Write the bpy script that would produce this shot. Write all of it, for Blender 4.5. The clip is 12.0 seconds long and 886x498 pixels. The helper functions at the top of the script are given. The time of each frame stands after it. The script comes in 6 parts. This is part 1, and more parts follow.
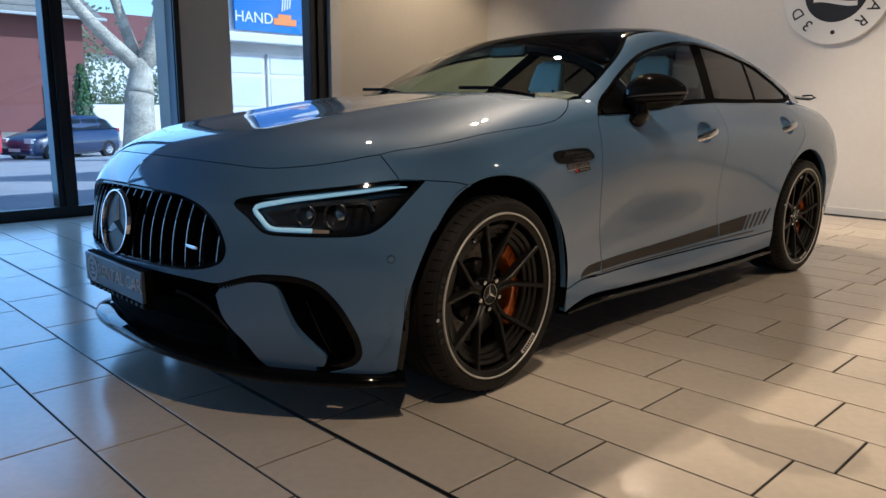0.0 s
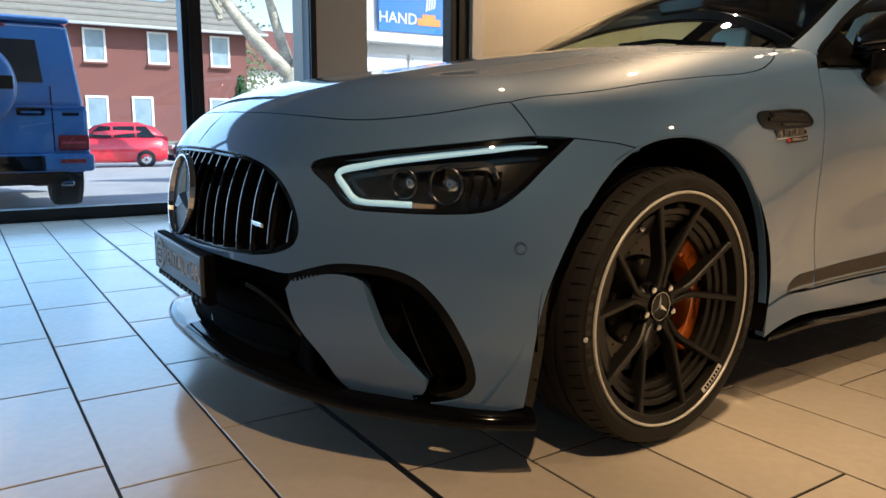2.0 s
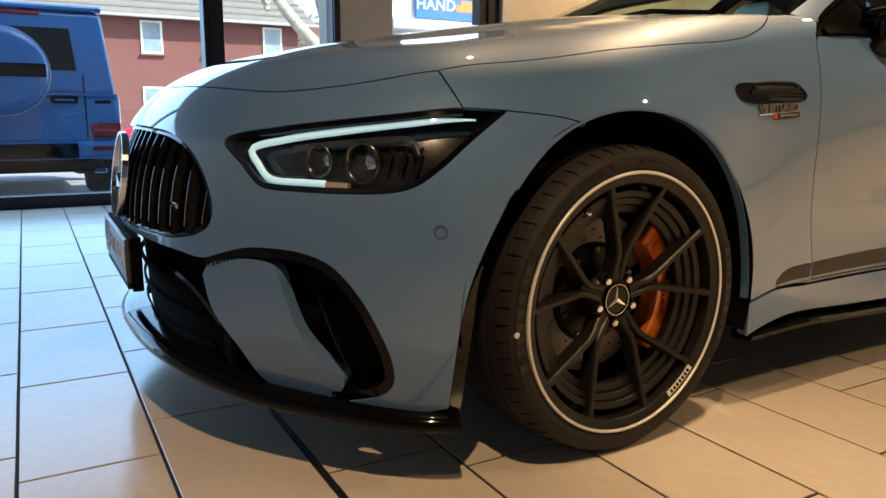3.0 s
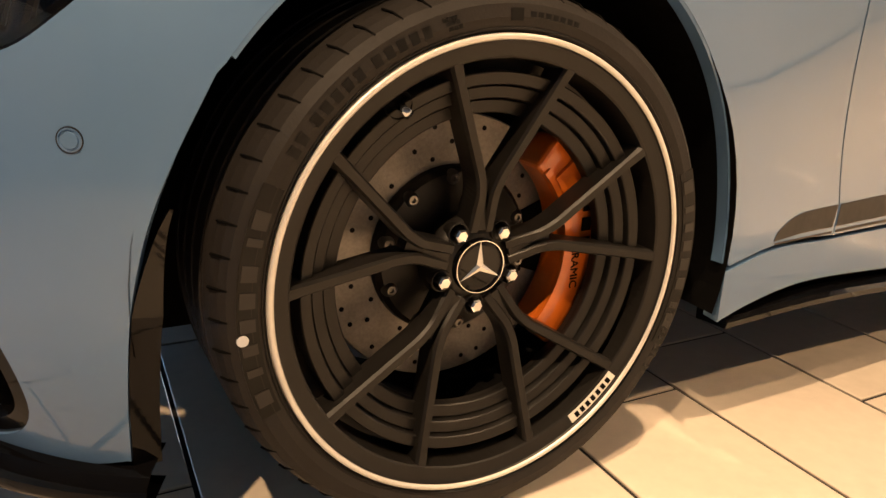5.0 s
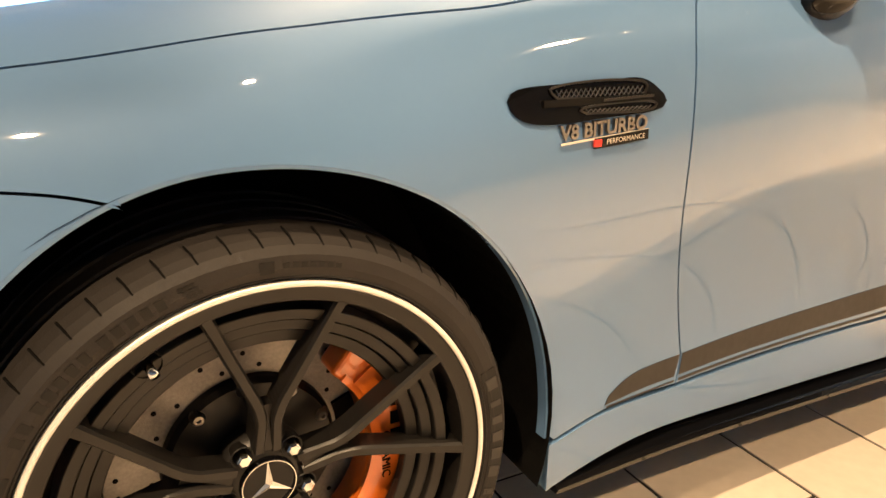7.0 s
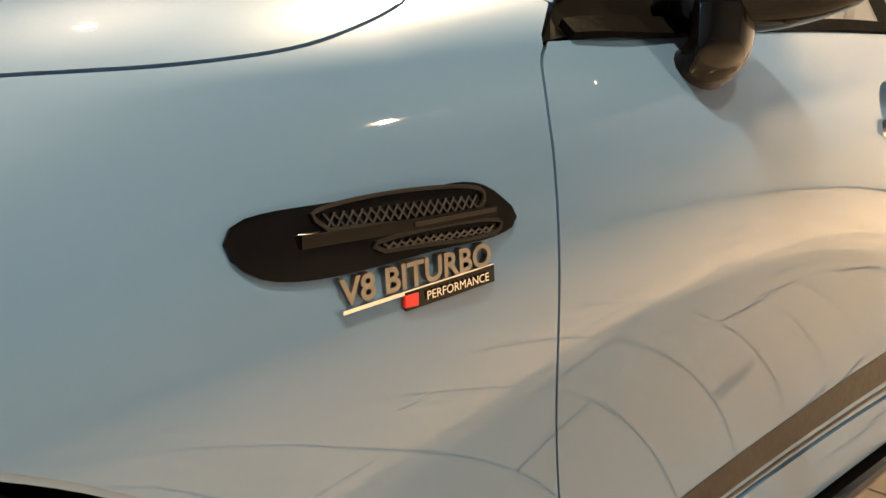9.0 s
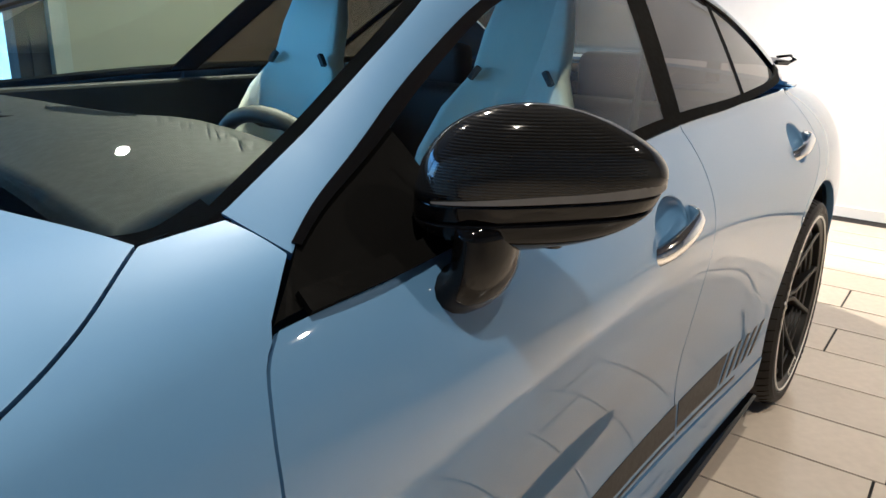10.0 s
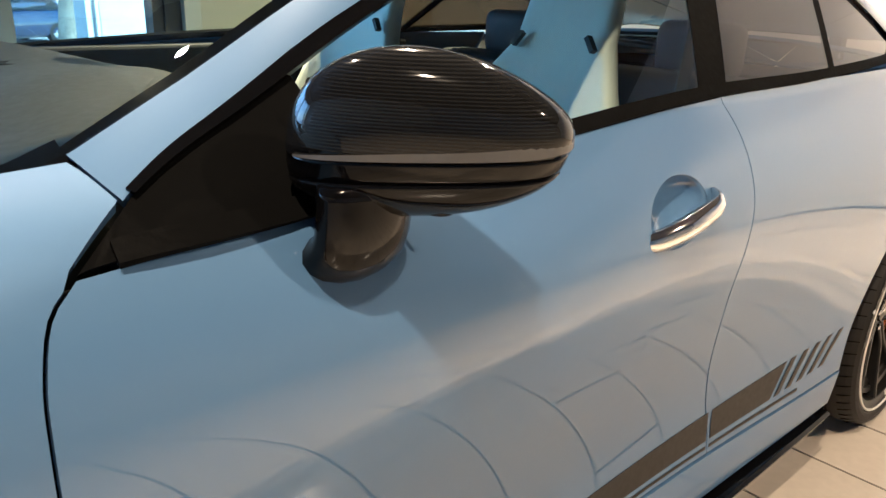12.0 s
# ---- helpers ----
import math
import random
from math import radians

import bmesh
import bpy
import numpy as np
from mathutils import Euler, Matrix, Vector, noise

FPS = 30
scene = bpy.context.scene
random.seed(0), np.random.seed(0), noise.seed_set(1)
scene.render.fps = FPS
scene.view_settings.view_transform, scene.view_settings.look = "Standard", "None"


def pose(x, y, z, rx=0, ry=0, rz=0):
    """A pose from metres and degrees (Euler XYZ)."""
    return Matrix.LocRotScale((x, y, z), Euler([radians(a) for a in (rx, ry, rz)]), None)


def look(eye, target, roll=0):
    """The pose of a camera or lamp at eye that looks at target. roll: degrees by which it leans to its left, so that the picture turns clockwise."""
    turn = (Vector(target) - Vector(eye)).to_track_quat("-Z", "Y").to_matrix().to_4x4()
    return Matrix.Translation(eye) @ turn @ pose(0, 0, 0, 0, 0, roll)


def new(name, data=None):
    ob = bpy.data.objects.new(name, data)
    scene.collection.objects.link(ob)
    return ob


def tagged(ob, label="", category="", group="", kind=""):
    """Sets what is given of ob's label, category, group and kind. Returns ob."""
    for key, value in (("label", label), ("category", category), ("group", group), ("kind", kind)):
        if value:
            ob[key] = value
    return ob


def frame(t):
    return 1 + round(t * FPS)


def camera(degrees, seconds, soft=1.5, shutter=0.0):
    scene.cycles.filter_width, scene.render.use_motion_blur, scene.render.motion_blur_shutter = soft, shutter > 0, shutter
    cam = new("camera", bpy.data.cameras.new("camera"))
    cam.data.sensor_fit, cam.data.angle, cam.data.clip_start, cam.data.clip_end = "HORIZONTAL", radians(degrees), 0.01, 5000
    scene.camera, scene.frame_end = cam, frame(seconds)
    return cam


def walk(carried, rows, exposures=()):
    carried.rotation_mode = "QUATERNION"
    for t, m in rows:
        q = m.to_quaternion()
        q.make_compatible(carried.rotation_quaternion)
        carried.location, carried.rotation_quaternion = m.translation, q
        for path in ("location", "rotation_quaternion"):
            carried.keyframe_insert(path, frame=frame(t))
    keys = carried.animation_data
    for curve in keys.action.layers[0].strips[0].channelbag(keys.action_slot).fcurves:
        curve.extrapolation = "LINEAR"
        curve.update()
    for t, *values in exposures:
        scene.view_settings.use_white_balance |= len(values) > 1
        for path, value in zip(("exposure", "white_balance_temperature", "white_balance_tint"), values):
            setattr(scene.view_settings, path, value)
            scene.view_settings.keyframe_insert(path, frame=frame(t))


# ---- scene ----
cam = camera(61.9, 12.0)
PATH = [
    (0, (-1.955, -2.692, 1.024), (-0.578, -1.291, 0.647), 0.4),
    (0.5, (-1.87, -2.605, 0.978), (-0.562, -1.142, 0.593), 0.4),
    (1, (-1.731, -2.369, 0.907), (-0.497, -0.839, 0.536), 0.4),
    (1.5, (-1.608, -2.233, 0.851), (-0.452, -0.641, 0.491), 0.4),
    (2, (-1.497, -2.192, 0.827), (-0.412, -0.548, 0.485), 0.4),
    (2.5, (-1.368, -2.205, 0.816), (-0.355, -0.514, 0.481), 0.5),
    (3, (-1.173, -2.212, 0.787), (-0.213, -0.496, 0.421), 0.3),
    (3.5, (-0.916, -2.06, 0.757), (0.017, -0.347, 0.316), 0.5),
    (3.7, (-0.851, -2.004, 0.738), (0.106, -0.302, 0.304), 0.5),
    (5.3, (-0.407, -1.722, 0.68), (0.406, -0.023, 0.006), 2.0),
    (5.5, (-0.38, -1.706, 0.675), (0.402, -0.003, -0.022), 2.0),
    (6, (-0.359, -1.721, 0.687), (0.386, -0.011, -0.035), 1.6),
    (6.5, (-0.307, -1.811, 0.825), (0.441, -0.105, 0.095), 1.1),
    (7, (-0.185, -1.781, 0.979), (0.697, -0.111, 0.321), 1.0),
    (7.2, (-0.132, -1.764, 0.996), (0.782, -0.088, 0.399), 1.6),
    (9, (0.14, -1.405, 0.935), (1.43, 0.072, 0.54), -0.5),
    (9.5, (0.231, -1.396, 1.109), (1.685, -0.122, 0.596), 0.8),
    (10, (0.334, -1.354, 1.262), (1.879, -0.238, 0.655), 1.7),
    (10.5, (0.446, -1.333, 1.256), (1.969, -0.218, 0.595), 2.2),
    (11, (0.544, -1.344, 1.248), (1.988, -0.135, 0.575), 2.4),
    (11.5, (0.592, -1.365, 1.245), (1.961, -0.069, 0.576), 2.2),
    (12, (0.57, -1.495, 1.226), (1.865, -0.123, 0.56), 2.0),
]
EXPOSURES = [(0, .60, 4700, 6), (1, .90, 5250, 6), (2, 1.23, 5900, 7), (3, 1.5, 6150, 8), (3.7, 1.88, 6100, 9), (5.4, 2.6, 6000, 13),
             (6.5, 2.88, 5950, 10), (7.2, 3.1, 5800, 8), (9, 2.6, 5600, 5), (9.6, 2.05, 5050, 5), (10, 1.86, 4250, 3), (11, 2.12, 4250, 3), (12, 2.35, 4700, 6)]
walk(cam, [(t, look(eye, target, roll)) for t, eye, target, roll in PATH], EXPOSURES)

# ---- daylight and lamps ----
world = bpy.data.worlds.new("sky")
scene.world = world
world.use_nodes = True
nt = world.node_tree
sky = nt.nodes.new("ShaderNodeTexSky")
sky.sky_type, sky.sun_disc, sky.sun_elevation, sky.sun_rotation = "NISHITA", False, radians(40), radians(145)
nt.links.new(sky.outputs[0], nt.nodes["Background"].inputs[0])
nt.nodes["Background"].inputs[1].default_value = 0.15
sun = new("sun", bpy.data.lights.new("sun", "SUN"))
sun.data.energy, sun.data.angle, sun.data.color = 3.2, radians(0.5), (1, .95, .87)
sun.matrix_world = look((14, -20, 20), (0, 0, 0))


def ceiling_lamp(x, y, watts, aim, color=(1, .64, .33), size=.035, cone=105):
    """A spot under the ceiling."""
    lamp = new("spot_lamp", bpy.data.lights.new("spot_lamp", "SPOT"))
    lamp.data.energy, lamp.data.color, lamp.data.shadow_soft_size = watts, color, size
    lamp.data.spot_size, lamp.data.spot_blend = radians(cone), .6
    lamp.matrix_world = look((x, y, 3.3), aim)


for x, y, watts, aim in ((.9, .95, 62, (.9, -1.3, 0)), (2.5, .95, 345, (2.5, -1.4, 0)), (4.1, .8, 235, (4.0, -1.2, 0)), (2.8, -3.3, 80, (2.6, -2.4, 0)),
                         (4.7, -2.8, 46, (5.2, -2.4, .6)), (4.6, 1.6, 40, (5.9, 1.0, 1.4)), (4.4, -1.0, 38, (5.9, -.8, 1.6)), (4.6, 3.2, 70, (4.6, 4.5, 1.2))):
    ceiling_lamp(x, y, watts, aim)
ceiling_lamp(-1.25, -2.2, 105, (-1.1, -1.9, 0), cone=74)
ceiling_lamp(.2, -1.55, 86, (1.4, -1.35, 0), cone=62)
skylight = new("window_daylight", bpy.data.lights.new("window_daylight", "AREA"))
skylight.data.shape, skylight.data.size, skylight.data.size_y = "RECTANGLE", 6.6, 2.6
skylight.data.energy, skylight.data.color = 66, (.42, .68, 1)
skylight.matrix_world = look((-1.95, 4.8, 1.48), (-1.95, 1.5, 1.2))


# ---- materials ----
def material(name, color, rough=.5, metal=0., coat=0., spread=.06, scale=8., bump=0., bump_scale=120., spec=.5, emit=0., random_by=None):
    m = bpy.data.materials.new(name)
    m.use_nodes = True
    t = m.node_tree
    b = t.nodes["Principled BSDF"]
    b.inputs["Base Color"].default_value = (*color, 1)
    b.inputs["Roughness"].default_value, b.inputs["Metallic"].default_value = rough, metal
    b.inputs["Specular IOR Level"].default_value = spec
    b.inputs["Coat Weight"].default_value, b.inputs["Coat Roughness"].default_value = coat, .02
    b.inputs["Coat IOR"].default_value = 1.68
    co = t.nodes.new("ShaderNodeTexCoord")
    if spread:
        n1, n2 = t.nodes.new("ShaderNodeTexNoise"), t.nodes.new("ShaderNodeTexNoise")
        n1.inputs["Scale"].default_value, n2.inputs["Scale"].default_value = scale, scale * 9
        add = t.nodes.new("ShaderNodeMath")
        add.operation = "ADD"
        ramp = t.nodes.new("ShaderNodeMapRange")
        ramp.inputs[1].default_value, ramp.inputs[2].default_value = .6, 1.4
        ramp.inputs[3].default_value, ramp.inputs[4].default_value = 1 - spread, 1 + spread
        mix = t.nodes.new("ShaderNodeVectorMath")
        mix.operation = "SCALE"
        mix.inputs[0].default_value = color
        for n in (n1, n2):
            t.links.new(co.outputs["Object"], n.inputs["Vector"])
        t.links.new(n1.outputs[0], add.inputs[0])
        t.links.new(n2.outputs[0], add.inputs[1])
        t.links.new(add.outputs[0], ramp.inputs[0])
        t.links.new(ramp.outputs[0], mix.inputs["Scale"])
        out = mix.outputs[0]
        if random_by:
            info = t.nodes.new("ShaderNodeObjectInfo")
            r2 = t.nodes.new("ShaderNodeMapRange")
            r2.inputs[3].default_value, r2.inputs[4].default_value = 1 - random_by, 1 + random_by
            mix2 = t.nodes.new("ShaderNodeVectorMath")
            mix2.operation = "SCALE"
            t.links.new(info.outputs["Random"], r2.inputs[0])
            t.links.new(out, mix2.inputs[0])
            t.links.new(r2.outputs[0], mix2.inputs["Scale"])
            out = mix2.outputs[0]
        t.links.new(out, b.inputs["Base Color"])
        r3 = t.nodes.new("ShaderNodeMapRange")
        r3.inputs[3].default_value, r3.inputs[4].default_value = max(rough * .85, 0), min(rough * 1.2, 1)
        t.links.new(n2.outputs[0], r3.inputs[0])
        t.links.new(r3.outputs[0], b.inputs["Roughness"])
    if bump:
        n3, bp = t.nodes.new("ShaderNodeTexNoise"), t.nodes.new("ShaderNodeBump")
        n3.inputs["Scale"].default_value = bump_scale
        bp.inputs["Strength"].default_value, bp.inputs["Distance"].default_value = bump, .002
        t.links.new(co.outputs["Object"], n3.inputs["Vector"])
        t.links.new(n3.outputs[0], bp.inputs["Height"])
        t.links.new(bp.outputs[0], b.inputs["Normal"])
    if emit:
        b.inputs["Emission Color"].default_value = (*color, 1)
        b.inputs["Emission Strength"].default_value = emit
    return m


def glass(name, color=(1, 1, 1), rough=0.):
    """Thin clear or tinted sheet."""
    m = bpy.data.materials.new(name)
    m.use_nodes = True
    t = m.node_tree
    t.nodes.clear()
    out, mix = t.nodes.new("ShaderNodeOutputMaterial"), t.nodes.new("ShaderNodeMixShader")
    tr, gl, lw = t.nodes.new("ShaderNodeBsdfTransparent"), t.nodes.new("ShaderNodeBsdfGlossy"), t.nodes.new("ShaderNodeLayerWeight")
    tr.inputs[0].default_value = (*color, 1)
    gl.inputs["Roughness"].default_value = rough
    pw, mr = t.nodes.new("ShaderNodeMath"), t.nodes.new("ShaderNodeMapRange")
    pw.operation = "POWER"
    pw.inputs[1].default_value = 5
    mr.inputs[3].default_value, mr.inputs[4].default_value = .05, .8
    t.links.new(lw.outputs["Facing"], pw.inputs[0])
    t.links.new(pw.outputs[0], mr.inputs[0])
    t.links.new(mr.outputs[0], mix.inputs[0])
    t.links.new(tr.outputs[0], mix.inputs[1])
    t.links.new(gl.outputs[0], mix.inputs[2])
    t.links.new(mix.outputs[0], out.inputs[0])
    return m


PAINT = material("blue_grey_paint", (.098, .189, .350), .5, .06, coat=1., spread=.012, scale=60, spec=.15)
BLACK = material("gloss_black", (.003, .003, .0035), .08, coat=.2, spec=.1, spread=.1)
SATIN = material("satin_black", (.0085, .0078, .007), .38, spec=.32, spread=.1, scale=30, bump=.05)
MATT = material("matt_black", (.003, .003, .003), .85, spec=.06, spread=.2, bump=.2)
RUBBER = material("tyre_rubber", (.0145, .0125, .0112), .62, spec=.3, spread=.15, scale=20, bump=.15, bump_scale=300)
LETTER = material("raised_rubber", (.003, .003, .003), .38, spec=.25, spread=.1)
LETTER2 = material("worn_rubber", (.013, .0115, .0105), .5, spread=.1)
CHROME = material("chrome", (.75, .75, .75), .08, 1., spread=.02)
LAMP_METAL = material("smoked_metal", (.12, .12, .125), .22, 1., spread=.1)
SMOKED = material("smoked_bowl", (.05, .05, .053), .2, .8, spread=.2, scale=12)
STEEL = material("dark_steel", (.25, .24, .23), .3, 1., spread=.1)
SILVER = material("silver_rim_line", (.72, .70, .66), .35, .3, spread=.05)
DISC = material("brake_disc", (.22, .205, .19), .45, .6, spread=.25, scale=25, bump=.2, bump_scale=400)
COPPER = material("bronze_caliper", (.66, .145, .008), .3, .1, coat=.6, spread=.08)
WINDOW = glass("car_glass", (.74, .86, .80))
TINT = glass("tinted_glass", (.16, .14, .12))
PANE = glass("window_glass", (.96, .98, .98))
LENS = glass("headlight_lens", (.92, .94, .95))
DRL = material("light_guide", (.62, .92, 1.), .3, spread=0, emit=.17)
AMBER = material("reflector", (.75, .6, .45), .25, .4, spread=.05)
PLATE = material("plate_grey", (.05, .056, .068), .35, spread=.05)
WHITE_INK = material("pale_ink", (.62, .64, .68), .5, spread=.03)
LEATHER = material("pale_leather", (.78, .81, .74), .5, spread=.05, bump=.3, bump_scale=500)
TRIM = material("dark_trim", (.009, .012, .0125), .6, spread=.1, bump=.2, bump_scale=400)
DECAL = material("stripe_foil", (.012, .011, .01), .5, spread=.1)
CARBON = material("carbon_weave", (.010, .010, .0105), .2, coat=.35, spread=0, spec=.1)
TILE = material("cream_tile", (.60, .53, .44), .17, spread=.07, scale=3.5, bump=.05, bump_scale=60, random_by=.05)
GROUT = material("dark_grout", (.008, .007, .007), .8, spread=.2)
WALL = material("warm_wall_paint", (.72, .66, .55), .7, spread=.03, scale=2, bump=.1)
WHITE = material("white_wall_paint", (.78, .76, .72), .7, spread=.03, scale=2, bump=.1)
GREY = material("dark_grey_paint", (.055, .055, .058), .7, spread=.05, scale=2, bump=.1)
# Mid grey of the unseen rear wall, set by the light it bounces.
MID = material("grey_wall_paint", (.24, .235, .22), .7, spread=.04, scale=2, bump=.1)
FRAME = material("anthracite_frame", (.011, .0115, .012), .4, spread=.1)

# weave of the mirror cap: fine diagonal bands
t = CARBON.node_tree
wv, co = t.nodes.new("ShaderNodeTexWave"), t.nodes.new("ShaderNodeTexCoord")
wv.inputs["Scale"].default_value = 100
wv.bands_direction = "Z"
rp = t.nodes.new("ShaderNodeMapRange")
rp.inputs[3].default_value, rp.inputs[4].default_value = .05, .13
t.links.new(co.outputs["Object"], wv.inputs["Vector"])
t.links.new(wv.outputs["Fac"], rp.inputs[0])
t.links.new(rp.outputs[0], t.nodes["Principled BSDF"].inputs["Roughness"])
r5 = t.nodes.new("ShaderNodeMapRange")
r5.inputs[3].default_value, r5.inputs[4].default_value = .004, .013
t.links.new(wv.outputs["Fac"], r5.inputs[0])
t.links.new(r5.outputs[0], t.nodes["Principled BSDF"].inputs["Base Color"])


# ---- mesh helpers ----
def part(name, bm, mat, parent=None, label="", smooth=False):
    me = bpy.data.meshes.new(name)
    if smooth:
        for f in bm.faces:
            f.smooth = True
    bm.to_mesh(me)
    bm.free()
    me.materials.append(mat)
    ob = new(name, me)
    ob.parent = parent
    return tagged(ob, label)


def group(name, label, category, at=(0, 0, 0), kind="", family=""):
    ob = new(name)
    ob.location = at
    ob.empty_display_size = .1
    return tagged(ob, label, category, family, kind)


def boxes(*spans, bevel=0., seg=2):
    """A bmesh of boxes, each ((x0, y0, z0), (x1, y1, z1))."""
    bm = bmesh.new()
    for a, b in spans:
        r = bmesh.ops.create_cube(bm, size=1)
        for v in r["verts"]:
            v.co = Vector([a[k] + (v.co[k] + .5) * (b[k] - a[k]) for k in range(3)])
    if bevel:
        bmesh.ops.bevel(bm, geom=bm.edges[:], offset=bevel, segments=seg, affect="EDGES", profile=.5)
    return bm


def turned(profile, n=96, axis="y", closed=False):
    """Revolve (radius, along) pairs about an axis."""
    bm = bmesh.new()
    rings = []
    for i in range(n):
        a = 2 * math.pi * i / n
        c, s = math.cos(a), math.sin(a)
        rings.append([bm.verts.new({"y": (r * c, h, r * s), "x": (h, r * c, r * s), "z": (r * c, r * s, h)}[axis]) for r, h in profile])
    m = len(profile)
    for i in range(n):
        a, b = rings[i], rings[(i + 1) % n]
        for j in range(m if closed else m - 1):
            q = [a[j], a[(j + 1) % m], b[(j + 1) % m], b[j]]
            bm.faces.new(q)
    bmesh.ops.recalc_face_normals(bm, faces=bm.faces[:])
    return bm


def sweep(points, sect, up=(0, 0, 1), closed=False, bm=None, taper=None):
    """Carry the closed section, pairs (across, up), along points."""
    bm = bm or bmesh.new()
    P = [Vector(p) for p in points]
    rings = []
    for i, p in enumerate(P):
        a, b = (P[i - 1], P[(i + 1) % len(P)]) if closed else (P[max(i - 1, 0)], P[min(i + 1, len(P) - 1)])
        t = (b - a).normalized()
        u = Vector(up[i] if isinstance(up, list) else up)
        s = t.cross(u).normalized()
        w = s.cross(t).normalized()
        k = taper[i] if taper else 1.
        rings.append([bm.verts.new(p + s * (q[0] * k) + w * (q[1] * k)) for q in sect])
    m = len(sect)
    for i in range(len(rings) if closed else len(rings) - 1):
        a, b = rings[i], rings[(i + 1) % len(rings)]
        for j in range(m):
            bm.faces.new([a[j], a[(j + 1) % m], b[(j + 1) % m], b[j]])
    if not closed:
        bm.faces.new(rings[0][::-1])
        bm.faces.new(rings[-1])
    bmesh.ops.recalc_face_normals(bm, faces=bm.faces[:])
    return bm


def oval(a, b, n=10):
    return [(a * math.cos(2 * math.pi * i / n), b * math.sin(2 * math.pi * i / n)) for i in range(n)]


def rect(a, b):
    return [(-a, -b), (a, -b), (a, b), (-a, b)]


def smooth_line(pts, step=.012):
    """A curve through a few points, evenly stepped."""
    p = np.array(pts, float)
    d = np.r_[0, np.cumsum(np.maximum(np.linalg.norm(np.diff(p, axis=0), axis=1), 1e-6) ** .5)]
    k = np.linspace(0, d[-1], 40 * len(p))
    tan = np.gradient(p, d, axis=0) if len(p) > 2 else np.repeat((p[1:] - p[:1]) / d[1], 2, 0)
    i = np.clip(np.searchsorted(d, k) - 1, 0, len(p) - 2)
    h = (d[i + 1] - d[i])[:, None]
    t = ((k - d[i]) / (d[i + 1] - d[i]))[:, None]
    q = (2 * t ** 3 - 3 * t ** 2 + 1) * p[i] + (t ** 3 - 2 * t ** 2 + t) * h * tan[i] + (-2 * t ** 3 + 3 * t ** 2) * p[i + 1] + (t ** 3 - t ** 2) * h * tan[i + 1]
    s = np.r_[0, np.cumsum(np.linalg.norm(np.diff(q, axis=0), axis=1))]
    n = max(int(s[-1] / step), 1) + 1
    return np.stack([np.interp(np.linspace(0, s[-1], n), s, q[:, j]) for j in range(p.shape[1])], 1)


def lettering(name, words, size, m, mat, parent=None, depth=.001, label="", bold=0.):
    cu = bpy.data.curves.new(name, "FONT")
    cu.body, cu.size, cu.extrude, cu.align_x, cu.align_y, cu.resolution_u = words, size, depth, "CENTER", "CENTER", 3
    cu.offset = bold
    tmp = bpy.data.objects.new(name, cu)
    me = bpy.data.meshes.new_from_object(tmp)
    bpy.data.objects.remove(tmp)
    me.materials.clear()
    me.materials.append(mat)
    ob = new(name, me)
    ob.parent = parent
    ob.matrix_basis = m
    return tagged(ob, label)


# ---- the showroom ----
def slab(name, a, b, mat, label, category):
    return tagged(part(name, boxes((a, b)), mat), label, category, kind="structure")


floor = slab("floor", (-6, -6, -.2), (6.2, 4.75, -.004), GROUT, "showroom floor of cream rectangular tiles with dark joints", "floor")
# Unseen ceiling; its dark grey keeps the bonnet's reflections dark.
slab("ceiling", (-6.2, -6.2, 3.5), (6.2, 4.85, 3.7), GREY, "unseen ceiling, added in dark grey to keep reflections dark", "ceiling")
slab("wall_east", (6.0, -6, 0), (6.2, 4.55, 3.5), WHITE, "white painted back wall of the showroom", "wall")
# Unseen wall, given a pale tone to throw light back on the car.
slab("wall_west", (-6.2, -6, 0), (-6, 4.75, 3.5), WALL, "unseen beige side wall, added to bounce light onto the car", "wall")
# Unseen wall; its mid grey sets the bounce light on the car's side.
slab("wall_south", (-6, -6.2, 0), (6.2, -6, 3.5), MID, "unseen rear wall, added in mid grey to bounce light onto the car", "wall")
slab("wall_north", (3.42, 4.55, 0), (6.2, 4.85, 3.5), WALL, "beige painted wall beside the shop window", "wall")
slab("wall_column", (1.50, 4.58, 0), (2.05, 5.15, 3.5), WALL, "beige painted column between two shop windows", "wall")
slab("wall_header", (-6, 4.58, 2.95), (3.42, 4.85, 3.5), WALL, "beige lintel above the shop windows", "wall")
slab("baseboard", (5.985, -6, 0), (5.998, 4.55, .07), WHITE, "low white skirting along the back wall", "baseboard")


def shop_window(name, x0, x1, posts, label):
    w = group(name, label, "window", (0, 0, 0), "structure")
    part("window_sill", boxes(((x0, 4.56, 0), (x1, 4.72, .10)), bevel=.004), FRAME, w)
    part("window_head", boxes(((x0, 4.58, 2.85), (x1, 4.72, 2.95)), bevel=.004), FRAME, w)
    for a, b in posts:
        part("window_post", boxes(((a, 4.56, .102), (b, 4.72, 2.848)), bevel=.004), FRAME, w)
        part("post_cap", boxes((((a + b) / 2 - .03, 4.535, .104), ((a + b) / 2 + .03, 4.558, 2.846)), bevel=.003), FRAME, w)
    pane = part("pane", boxes(((x0 + .01, 4.642, .101), (x1 - .01, 4.648, 2.849))), PANE, w)
    pane.visible_shadow = False
    return w


shop_window("window_1", -5.98, 1.498, ((-5.2, -5.04), (-2.35, -2.18), (.245, .415), (1.42, 1.497)), "wide shop window in dark aluminium frames")
shop_window("window_2", 2.052, 3.28, ((3.04, 3.279),), "narrow shop window with a dark aluminium post")
